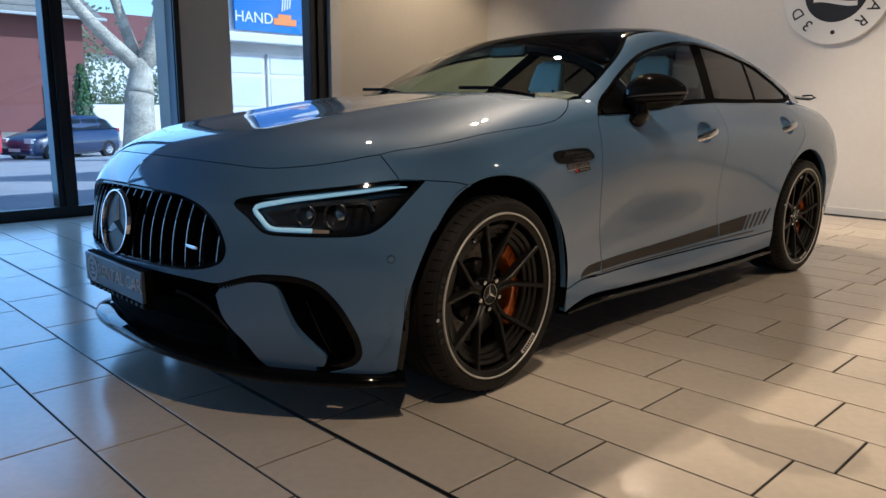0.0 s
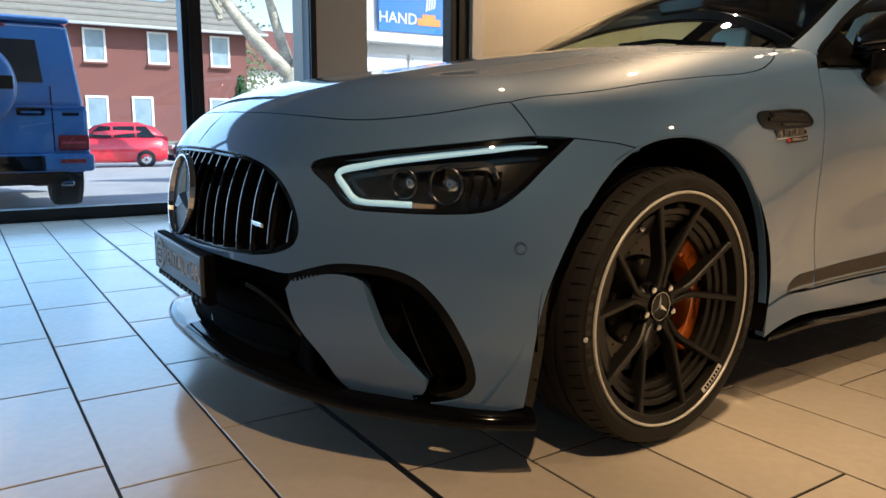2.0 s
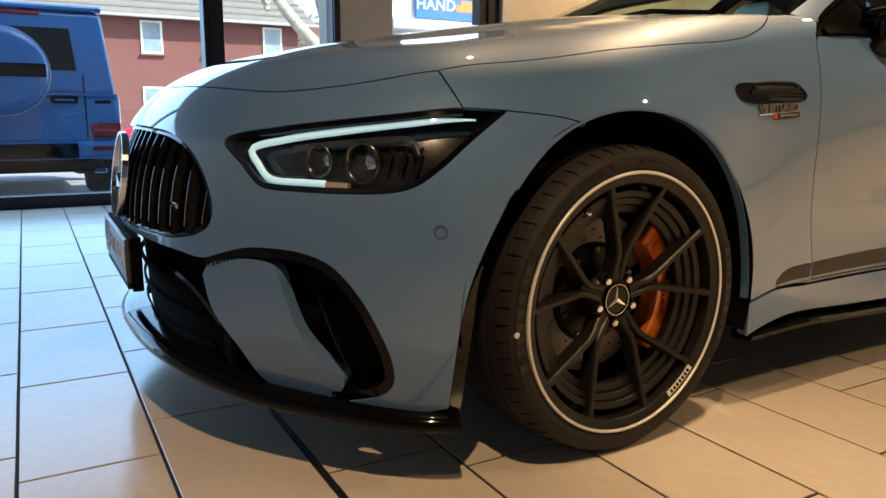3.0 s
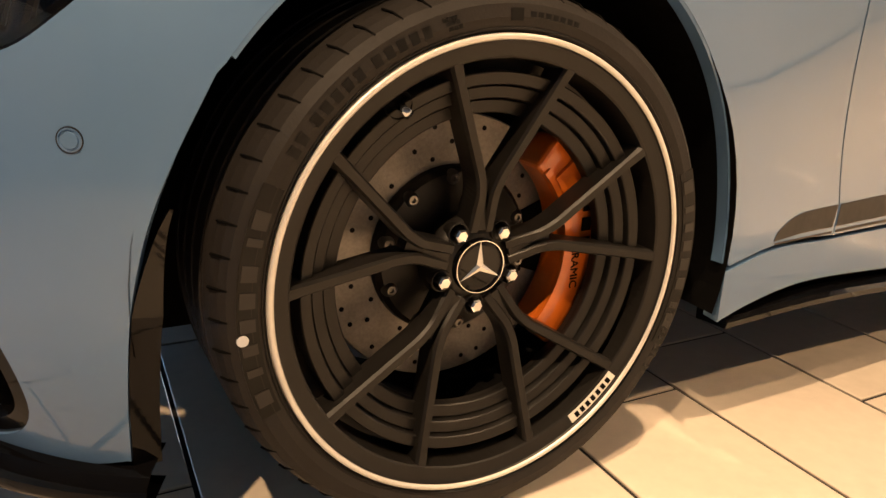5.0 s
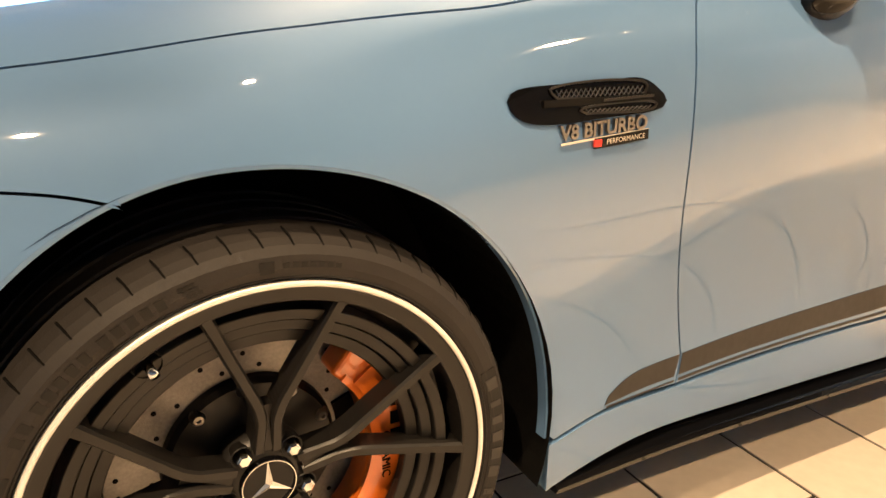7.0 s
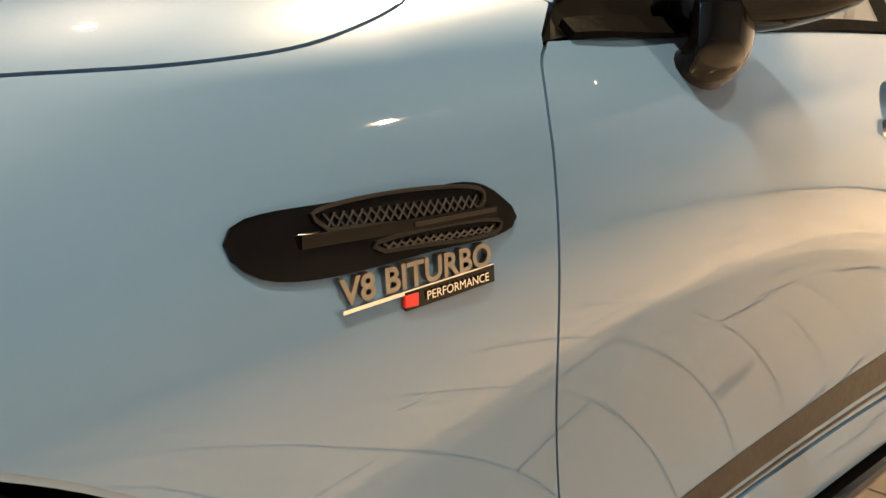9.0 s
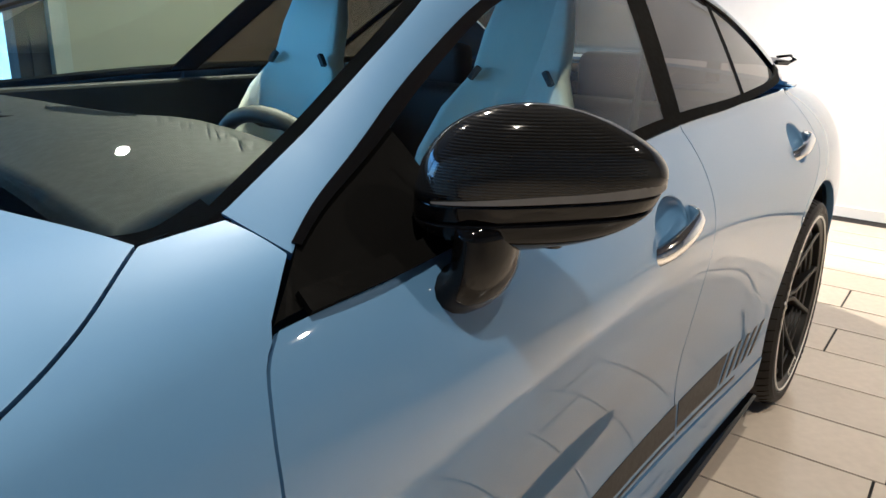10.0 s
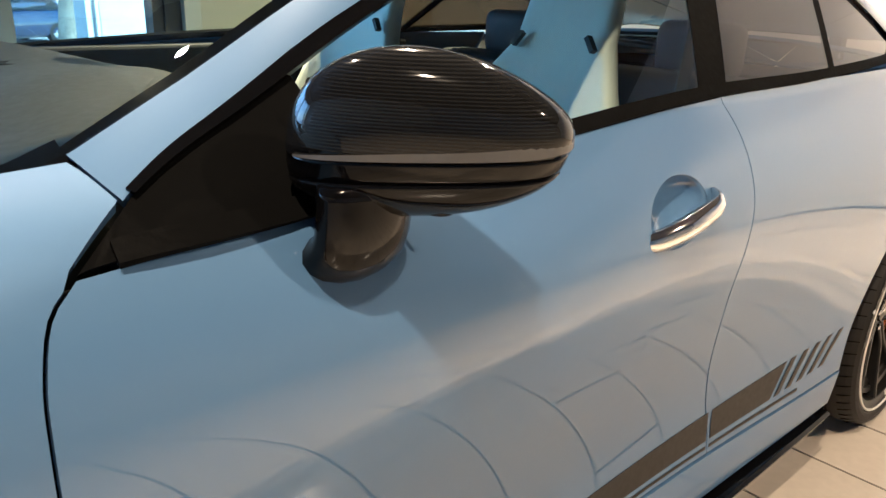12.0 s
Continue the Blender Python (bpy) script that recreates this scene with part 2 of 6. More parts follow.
tagged(part("trim", boxes(((3.281, 4.5, 0), (3.418, 4.75, 2.95))), WHITE), "pale reveal strip beside the window post", "trim", kind="structure")

# ---- car body surface ----
def spline_basis(k, x):
    """Natural cubic spline weights of the knots k at x (held straight outside)."""
    k = np.asarray(k, float); n = len(k); h = np.diff(k)
    A = np.eye(n); R = np.zeros((n, n))
    for i in range(1, n - 1):
        A[i, i - 1], A[i, i], A[i, i + 1] = h[i - 1], 2 * (h[i - 1] + h[i]), h[i]
        R[i, i - 1] += 6 / h[i - 1]; R[i, i] -= 6 / h[i - 1] + 6 / h[i]; R[i, i + 1] += 6 / h[i]
    M = np.linalg.solve(A, R)
    x = np.clip(np.asarray(x, float), k[0], k[-1])
    i = np.clip(np.searchsorted(k, x) - 1, 0, n - 2)
    a = (k[i + 1] - x) / h[i]; b = 1 - a
    I = np.eye(n)
    return (a[..., None] * I[i] + b[..., None] * I[i + 1]
            + ((a ** 3 - a) * h[i] ** 2 / 6)[..., None] * M[i] + ((b ** 3 - b) * h[i] ** 2 / 6)[..., None] * M[i + 1])


def spline(k, v, x):
    return spline_basis(k, x) @ np.asarray(v, float)


def smax(a, b, k):
    h = np.maximum(k - np.abs(a - b), 0) / k
    return np.maximum(a, b) + h * h * h * k / 6


# the outline seen from above: half width against length
PLAN = [(-.958, 0), (-.95, .15), (-.932, .28), (-.888, .44), (-.83, .56), (-.745, .682), (-.64, .812), (-.53, .918), (-.42, .978),
        (-.25, 1.004), (0, 1.008), (.45, .972), (.8, .957), (1.4, .952), (2.2, .957), (2.9, .978), (3.4, .955), (3.8, .86), (4.0, .70), (4.1, .4), (4.12, 0)]
_p = np.array(PLAN); _d = np.r_[0, np.cumsum(np.hypot(*np.diff(_p, axis=0).T))]
_s = np.linspace(0, _d[-1], 420)
_c = np.c_[spline(_d, _p[:, 0], _s), np.maximum(spline(_d, _p[:, 1], _s), 0)]
GX0, GY0, GH = -1.5, -.3, .02
_gx = GX0 + GH * np.arange(310); _gy = GY0 + GH * np.arange(90)


def plan_grid():
    px, py = np.meshgrid(_gx, _gy, indexing="ij")
    P = np.stack([px, np.abs(py)], -1).reshape(-1, 2)
    a, b = _c[:-1], _c[1:]; e = b - a; l2 = (e * e).sum(1)
    best = np.full(len(P), 9.); sign = np.ones(len(P))
    for i in range(len(a)):
        w = P - a[i]; t = np.clip((w @ e[i]) / l2[i], 0, 1)
        q = w - t[:, None] * e[i]; d = np.hypot(q[:, 0], q[:, 1])
        s = np.where(e[i, 0] * w[:, 1] - e[i, 1] * w[:, 0] > 0, 1., -1.)
        m = d < best - 1e-9
        best[m] = d[m]; sign[m] = s[m]
    return (best * sign).reshape(px.shape)


_G = plan_grid()


def plan_dist(x, y):
    fx = np.clip((x - GX0) / GH, 1, len(_gx) - 3.001); fy = np.clip((y - GY0) / GH, 1, len(_gy) - 3.001)
    ix = fx.astype(int); iy = fy.astype(int); tx = fx - ix; ty = fy - iy

    def w(t):
        return ((1 - t) ** 3 / 6, (3 * t ** 3 - 6 * t * t + 4) / 6, (-3 * t ** 3 + 3 * t * t + 3 * t + 1) / 6, t ** 3 / 6)
    wx, wy = w(tx), w(ty)
    out = 0
    for i in range(4):
        for j in range(4):
            out = out + wx[i] * wy[j] * _G[ix + i - 1, iy + j - 1]
    return out


TUCK_Z = [.10, .2, .3, .42, .55, .68, .78, .88, .96, 1.05]
TUCK_X = [-1.0, -.75, -.4, 0, .45, .85, 1.9, 2.9, 4.0]
TUCK = [[.04, .02, .02, .005, .0, .018, .065, .18, .32, .46],
        [.05, .02, .0, .0, .0, .010, .044, .135, .26, .40],
        [.03, .01, .0, .0, .004, .022, .064, .122, .212, .332],
        [.05, .02, .0, -.002, -.002, .002, .018, .062, .121, .216],
        [.03, .01, .006, .012, .012, .010, .014, .034, .060, .118],
        [.04, .03, .038, .045, .034, .012, .0, .006, .035, .09],
        [.04, .035, .044, .050, .034, .010, .0, .006, .04, .105],
        [.05, .03, .01, .0, -.003, .0, .006, .03, .08, .16],
        [.15, .1, .08, .05, .02, .0, .02, .05, .1, .2]]
HOOD_X = [-1.05, -.93, -.85, -.7, -.42, 0, .4, .75, 1.3, 3.0, 4.1]
HOOD_Z = [.655, .79, .855, .915, .968, 1.035, 1.085, 1.115, 1.14, 1.13, 1.03]


_ny = np.linspace(0, 1.1, 23)
_nv = .42 * np.array([0, .001, .004, .009, .016, .026, .04, .057, .078, .103, .131, .163, .198, .238, .28, .32, .355, .385, .41, .43, .445, .455, .46])


def body(p):
    x, y, z = p[..., 0], np.abs(p[..., 1]), p[..., 2]
    side = plan_dist(x, y) + (spline_basis(TUCK_X, x) @ np.array(TUCK) * spline_basis(TUCK_Z, z)).sum(-1)
    fade = np.clip(1 - (x + .4) / 1.1, 0, 1); fade = fade * fade * (3 - 2 * fade)
    h = spline(HOOD_X, HOOD_Z, x - spline(_ny, _nv, y) * fade)
    dome = .012 * np.exp(-((y - .40 - .06 * x) / .09) ** 2) * np.exp(-((x + .05) / .55) ** 4)
    crown = .062 * (y / .85) ** 2 * np.clip((x + 1.1) / 1.2, .3, 1)
    top = (z - (h + dome - crown)) * .95
    k = .20 - .13 * np.clip((x - .55) / .5, 0, 1)
    return smax(side, top, k)


GLASS_X = [.35, .62, .8, 1.1, 1.4, 1.62, 1.95, 2.4, 2.8, 3.2, 3.6, 3.95, 4.3]
GLASS_Z = [.99, 1.13, 1.21, 1.335, 1.425, 1.462, 1.487, 1.467, 1.405, 1.293, 1.155, 1.05, .95]
SIDE_X = [.5, 1.2, 1.9, 2.6, 3.1, 3.5, 3.9]
SIDE_Y = [.872, .858, .846, .815, .765, .69, .57]


def cabin(p):
    x, y, z = p[..., 0], np.abs(p[..., 1]), p[..., 2]
    front = np.clip((1.9 - x) / 1.0, 0, 1)
    top = (z - spline(GLASS_X, GLASS_Z, x - .27 * y * y * front) + .10 * y * y) * .9
    side = (y - spline(SIDE_X, SIDE_Y, x) + .72 * (z - 1.05) + .18 * (z - 1.05) ** 2) * .8
    return smax(side, top, .09)


def cast(f, o, d, far=8., n=260):
    """First crossing of f = 0 along the rays o + t d."""
    o = np.asarray(o, float); d = np.asarray(d, float)
    lo = np.zeros(len(o)); found = np.zeros(len(o), bool); hi = np.full(len(o), float(far)); prev = np.zeros(len(o))
    for t in np.linspace(0, far, n)[1:]:
        m = ~found
        if not m.any():
            break
        v = f(o[m] + t * d[m])
        idx = np.flatnonzero(m); inside = v < 0
        hi[idx[inside]] = t; lo[idx[inside]] = prev[idx[inside]]; found[idx[inside]] = True
        prev[idx] = t
    for _ in range(26):
        mid = (lo + hi) / 2
        ins = f(o + mid[:, None] * d) < 0
        hi = np.where(ins, mid, hi); lo = np.where(ins, lo, mid)
    return o + hi[:, None] * d, found


def normals(f, p, h=.006):
    g = np.stack([f(p + h * e) - f(p - h * e) for e in np.eye(3)], -1)
    return g / np.maximum(np.linalg.norm(g, axis=-1, keepdims=True), 1e-9)


def snap(f, p, it=8):
    p = np.array(p, float)
    for _ in range(it):
        g = np.stack([(f(p + .002 * e) - f(p - .002 * e)) / .004 for e in np.eye(3)], -1)
        p = p - (f(p) / np.maximum((g * g).sum(-1), .05))[:, None] * g
    return p


def on(f, pts, step=.012):
    """A curve through a few points, laid on a surface."""
    return snap(f, smooth_line(pts, step))


def on_side(f, pts, step=.012):
    """A curve of (x, z) pairs laid on the left side of a surface."""
    q = smooth_line(pts, step)
    o = np.c_[q[:, 0], np.full(len(q), -1.6), q[:, 1]]
    return cast(f, o, np.repeat([[0, 1., 0]], len(q), 0), 1.4, 70)[0]


def inside(poly, q):
    x, y = q[:, 0], q[:, 1]
    r = np.zeros(len(q), bool)
    a, b = poly, np.roll(poly, -1, 0)
    for (x0, y0), (x1, y1) in zip(a, b):
        if y0 != y1:
            r ^= ((y0 > y) != (y1 > y)) & (x < (x1 - x0) * (y - y0) / (y1 - y0) + x0)
    return r


from mathutils.geometry import delaunay_2d_cdt


def panel(name, curves, toward, f, mat, parent, lift=0., gap=.0018, step=.02, flange=.012, twin="pair", label="", holes=()):
    """A body panel: the part of the surface f inside the closed run of curves, seen along a direction. twin: pair makes a second, mirrored panel; whole joins both halves."""
    d = np.array(toward, float)
    d /= np.linalg.norm(d)
    u = np.cross(d, [0, 0, 1.]) if abs(d[2]) < .95 else np.array([1., 0, 0])
    u = u - d * (u @ d)
    u /= np.linalg.norm(u)
    v = np.cross(u, d)
    L = np.vstack(curves)
    keep = np.linalg.norm(L - np.roll(L, 1, 0), axis=1) > .002
    L = L[keep]
    Q = np.c_[L @ u, L @ v]
    area = .5 * np.sum(Q[:, 0] * np.roll(Q[:, 1], -1) - Q[:, 1] * np.roll(Q[:, 0], -1))
    if area < 0:
        L, Q = L[::-1], Q[::-1]
    e = np.roll(Q, -1, 0) - np.roll(Q, 1, 0)
    nrm = np.c_[e[:, 1], -e[:, 0]] / np.maximum(np.hypot(e[:, 0], e[:, 1]), 1e-9)[:, None]
    if twin == "whole":
        nrm[np.abs(L[:, 1]) < .004] *= 0
    Q = Q - nrm * gap
    lo, hi = Q.min(0), Q.max(0)
    gx, gy = np.meshgrid(np.arange(lo[0], hi[0], step), np.arange(lo[1], hi[1], step * .87), indexing="ij")
    gx = gx + (np.arange(gx.shape[1]) % 2)[None] * step / 2
    g = np.c_[gx.ravel(), gy.ravel()]
    g = g[inside(Q, g)]
    far = np.ones(len(g), bool)
    for q in Q:
        far &= np.hypot(g[:, 0] - q[0], g[:, 1] - q[1]) > step * .55
    HQ = [np.c_[c @ u, c @ v] for c in holes]
    for c in HQ:
        far &= ~inside(c, g)
        for q in c:
            far &= np.hypot(g[:, 0] - q[0], g[:, 1] - q[1]) > step * .4
    g = g[far]
    n = len(Q)
    edges = [(i, (i + 1) % n) for i in range(n)]
    first = n + len(g)
    for c in HQ:
        edges += [(first + i, first + (i + 1) % len(c)) for i in range(len(c))]
        first += len(c)
    pts = [Vector(p) for p in np.vstack([Q, g, *HQ])]
    vo, _, fo, orig, _, _ = delaunay_2d_cdt(pts, edges, [], 0, 1e-7)
    V = np.array([tuple(p) for p in vo])
    back = {}
    for i, o in enumerate(orig):
        for k in o:
            back[k] = i
    T = np.array([t for t in fo if len(t) == 3])
    T = T[inside(Q, V[T].mean(1))]
    for c in HQ:
        T = T[~inside(c, V[T].mean(1))]
    depth = L @ d
    start = depth.min() - .2
    P, ok = cast(f, V[:, :1] * u + V[:, 1:] * v + start * d, np.repeat(d[None], len(V), 0), depth.max() - start + .3, 90)
    N = normals(f, P)
    P = P + N * lift
    fn = np.cross(P[T[:, 1]] - P[T[:, 0]], P[T[:, 2]] - P[T[:, 0]])
    flip = (fn * N[T].mean(1)).sum(1) < 0
    T[flip] = T[flip][:, ::-1]
    B = [back[i] for i in range(n)]
    m = len(P)
    tang = np.roll(P[B], -1, 0) - np.roll(P[B], 1, 0)
    outn = np.cross(tang, N[B])
    outn /= np.maximum(np.linalg.norm(outn, axis=1, keepdims=True), 1e-9)
    verts = np.vstack([P, P[B], P[B] - N[B] * flange])
    norm = np.vstack([N, outn, outn])
    faces = [tuple(int(i) for i in t) for t in T] + [(m + i, m + n + i, m + n + (i + 1) % n, m + (i + 1) % n) for i in range(n)]
    if twin == "whole":
        faces = faces[:len(T)] + [fc for fc in faces[len(T):] if abs(verts[fc[0]][1]) > .006 or abs(verts[fc[3]][1]) > .006]
    flipy = np.array([1, -1, 1])
    obs = []

    def make(vv, nn, ff):
        me = bpy.data.meshes.new(name)
        me.from_pydata(vv.tolist(), [], ff)
        me.polygons.foreach_set("use_smooth", [True] * len(me.polygons))
        me.normals_split_custom_set_from_vertices(nn.tolist())
        me.materials.append(mat)
        ob = new(name, me)
        ob.parent = parent
        obs.append(tagged(ob, label))
    k = len(verts)
    if twin == "whole":
        make(np.vstack([verts, verts * flipy]), np.vstack([norm, norm * flipy]), faces + [tuple(i + k for i in fc[::-1]) for fc in faces])
    else:
        make(verts, norm, faces)
        if twin == "pair":
            make(verts * flipy, norm * flipy, [fc[::-1] for fc in faces])
    return obs


def pair_of(build):
    """Build a part on the left, then its mirror image on the right."""
    for side in (1, -1):
        build(side)


def mirrored(bm, side):
    if side < 0:
        bmesh.ops.scale(bm, vec=(1, -1, 1), verts=bm.verts[:])
        bmesh.ops.reverse_faces(bm, faces=bm.faces[:])
    return bm


# ---- the car ----
car = group("car", "low four-door sports saloon in pale blue-grey paint with black trim", "car")
HUB_Z, ARCH = .357, .428


def arch(cx, a0, a1, n=60, r=ARCH):
    a = np.radians(np.linspace(a0, a1, n))
    s = np.clip((np.degrees(a) - 95) / 55, 0, 1)
    r = r + (0 if cx else .009) - (0 if cx else .018) * s * s * (3 - 2 * s)
    o = np.c_[cx + r * np.cos(a), np.full(n, -1.6), HUB_Z + r * np.sin(a)]
    return cast(body, o, np.repeat([[0, 1., 0]], n, 0), 1.4, 70)[0]


hood_edge = on(body, [(-.411, -.825, .873), (-.168, -.867, .903), (.048, -.878, .932), (.225, -.887, .953), (.349, -.891, .966), (.45, -.883, .983), (.511, -.866, 1.0), (.588, -.831, 1.025), (.682, -.765, 1.055)])
hood_front = on(body, [(-.81, 0, .842), (-.80, -.2, .84), (-.762, -.42, .832), (-.70, -.58, .828), (-.629, -.672, .837), (-.53, -.76, .855), (-.411, -.825, .873)])
hood_front[0, 1] = 0
hood_rear = on(body, [(.682, -.765, 1.055), (.60, -.5, 1.07), (.53, -.25, 1.09), (.50, 0, 1.09)])
hood_rear[-1, 1] = 0
panel("hood", [hood_front, hood_edge[1:], hood_rear[1:], np.linspace(hood_rear[-1], hood_front[0], 60)[1:-1]], (0, 0, -1), body, PAINT, car, twin="whole", step=.022, label="long bonnet with two raised domes")

seam_lamp = on(body, [(-.398, -.906, .794), (-.409, -.868, .84), (-.411, -.825, .873)])
lamp_top_out = on(body, [(-.309, -.931, .788), (-.35, -.92, .791), (-.398, -.906, .794)])
seam_arch = on(body, [(-.135, -.961, .757), (-.19, -.952, .772), (-.309, -.931, .788)])
door_front = on_side(body, [(.733, .994), (.707, .971), (.691, .928), (.686, .886), (.684, .80), (.69, .70), (.70, .62), (.722, .515), (.75, .40), (.757, .36), (.748, .312)])
sill_line = on_side(body, [(.748, .312), (.66, .318), (.568, .319), (.439, .301)])
pillar_base = np.vstack([on(body, q) for q in (((.682, -.765, 1.055), (.772, -.772, 1.067)), ((.774, -.78, 1.066), (.791, -.842, 1.042)), ((.788, -.846, 1.039), (.733, -.879, .994)))])
panel("fender", [hood_edge, pillar_base[1:], door_front[1:], sill_line[1:-1], arch(0, -5, 108.6), seam_arch, lamp_top_out[1:], seam_lamp[1:-1]], (.12, .85, -.5), body, PAINT, car)

grille_rim = on(body, [(-.9, 0, .744), (-.893, -.206, .742), (-.865, -.37, .727), (-.846, -.474, .695), (-.835, -.532, .645), (-.829, -.558, .58), (-.838, -.548, .538), (-.859, -.509, .514), (-.894, -.426, .497), (-.927, -.307, .492), (-.955, -.087, .490), (-.957, 0, .490)])
grille_rim[0, 1] = grille_rim[-1, 1] = 0
mouth_top = on(body, [(-.957, 0, .470), (-.95, -.15, .472), (-.933, -.274, .472), (-.89, -.434, .466), (-.849, -.526, .460), (-.815, -.582, .478), (-.780, -.634, .494), (-.743, -.683, .498), (-.689, -.748, .493), (-.644, -.795, .472), (-.602, -.835, .419), (-.568, -.864, .351),
                       (-.543, -.878, .287), (-.536, -.875, .239), (-.55, -.859, .209), (-.596, -.813, .183), (-.635, -.769, .172)])
mouth_top[0, 1] = 0
bumper_low = on(body, [(-.635, -.769, .172), (-.59, -.805, .158), (-.50, -.935, .163), (-.45, -.965, .175)])
bumper_arch = on_side(body, [(-.450, .175), (-.446, .27), (-.434, .37), (-.412, .455), (-.380, .53), (-.327, .627)])
lamp_rim = on(body, [(-.398, -.906, .794), (-.515, -.852, .785), (-.615, -.774, .773), (-.705, -.675, .754), (-.793, -.564, .721), (-.776, -.618, .676), (-.754, -.662, .633), (-.735, -.69, .626), (-.696, -.736, .624), (-.624, -.813, .623), (-.539, -.878, .627),
                     (-.501, -.9, .638), (-.454, -.919, .672), (-.399, -.93, .721), (-.309, -.931, .788)])
panel("front_bumper", [hood_front, seam_lamp[::-1][1:], lamp_rim[1:], seam_arch[::-1][1:], arch(0, 108.6, 140, 30)[1:], bumper_arch[::-1][1:], bumper_low[::-1][1:], mouth_top[::-1][1:], grille_rim[::-1], np.linspace(grille_rim[0], hood_front[0], 9)[1:-1]],
      (.75, .62, -.22), body, PAINT, car, twin="whole", step=.016, flange=.02)

# lower mouth: recessed black liner, blades, trims and splitter
low_edge = on(body, [(-.635, -.769, .172), (-.70, -.70, .150), (-.80, -.57, .15), (-.88, -.42, .15), (-.93, -.2, .15), (-.945, 0, .15)])
low_edge[-1, 1] = 0
panel("bumper_liner", [mouth_top, low_edge[1:], np.linspace(low_edge[-1], mouth_top[0], 14)[1:-1]], (.75, .62, -.1), body, MATT, car, lift=-.055, gap=-.01, twin="whole", step=.03, label="recessed black lower air intake")
blade = on(body, [(-.854, -.514, .420), (-.843, -.536, .448), (-.801, -.604, .468), (-.761, -.659, .471), (-.735, -.692, .458), (-.722, -.712, .40), (-.70, -.74, .325), (-.662, -.775, .265), (-.622, -.805, .225), (-.626, -.787, .19), (-.655, -.752, .166), (-.715, -.671, .162), (-.755, -.631, .190), (-.797, -.597, .26), (-.842, -.533, .347), (-.854, -.514, .420)])
panel("intake_blade", [blade[:-1]], (.75, .62, -.1), body, PAINT, car, lift=-.004, flange=.035, step=.016, label="body-coloured air blade in the corner intake")


def intake_parts(side):
    n0 = normals(body, mouth_top)
    k = np.flatnonzero(mouth_top[:, 1] < -.52)
    part("intake_trim", mirrored(sweep(mouth_top[k] - n0[k] * .016, rect(.020, .012), up=[tuple(v) for v in n0[k]]), side), BLACK, car, "gloss black frame of the corner intake", smooth=False)
    for i in (1,):
        q = on(body, [(-.72 + .045 * i, -.73 - .04 * i, .46 - .045 * i), (-.70 + .045 * i, -.76 - .04 * i, .36 - .03 * i), (-.665 + .04 * i, -.795 - .03 * i, .26 - .02 * i)], .03)
        part("intake_fin", mirrored(sweep(q - normals(body, q) * .03, rect(.002, .02), up=[tuple(v) for v in normals(body, q)]), side), BLACK, car)
    q = on(body, [(-.842, -.545, .30), (-.868, -.48, .36), (-.90, -.39, .40), (-.92, -.3, .41)], .03)
    part("mouth_bar", mirrored(sweep(q - normals(body, q) * .03, rect(.006, .012), up=[tuple(v) for v in normals(body, q)]), side), BLACK, car)


pair_of(intake_parts)
bm = boxes()
for i in range(3):
    z = .22 + .07 * i
    q = on(body, [(-.955, 0, z), (-.93, -.28, z), (-.87, -.48, z)], .04)
    for s in (1, -1):
        sweep((q - normals(body, q) * .045) * np.array([1, s, 1]), rect(.003, .008), bm=bm)
part("mouth_mesh", bm, MATT, car)

lip = np.array([(x, -y) for x, y in _c[:150] if x < -.425])
lip = smooth_line([tuple(p) for p in lip[::6]] + [tuple(lip[-1])], .03)


def lip_ring(out, z):
    t = np.gradient(lip, axis=0)
    nn = np.c_[t[:, 1], -t[:, 0]] / np.hypot(t[:, 0], t[:, 1])[:, None]
    nn[0] = (-1, 0)
    return np.c_[lip + nn * out, np.full(len(lip), z)]


rise = np.interp(np.arange(len(lip)), [0, len(lip) * .35, len(lip) * .6, len(lip) - 1], [.07, .052, .02, .008])[:, None] * np.array([[0, 0, 1]])
rows = [lip_ring(-.05, .125), lip_ring(.0, .118), lip_ring(.012, .124), lip_ring(.016, .134), lip_ring(.010, .148), lip_ring(-.008, .158), lip_ring(-.06, .165)]
verts, faces = [], []
for s in (1, -1):
    base = len(verts)
    for r in rows:
        verts += [tuple(p * np.array([1, s, 1])) for p in r + rise]
    w = len(lip)
    for i in range(len(rows) - 1):
        for j in range(w - 1):
            q = (base + i * w + j, base + i * w + j + 1, base + (i + 1) * w + j + 1, base + (i + 1) * w + j)
            faces.append(q if s > 0 else q[::-1])
me = bpy.data.meshes.new("front_splitter")
me.from_pydata(verts, [], faces)
me.polygons.foreach_set("use_smooth", [True] * len(me.polygons))
me.materials.append(BLACK)
splitter = new("front_splitter", me)
splitter.parent = car
tagged(splitter, "gloss black splitter along the lower bumper edge")

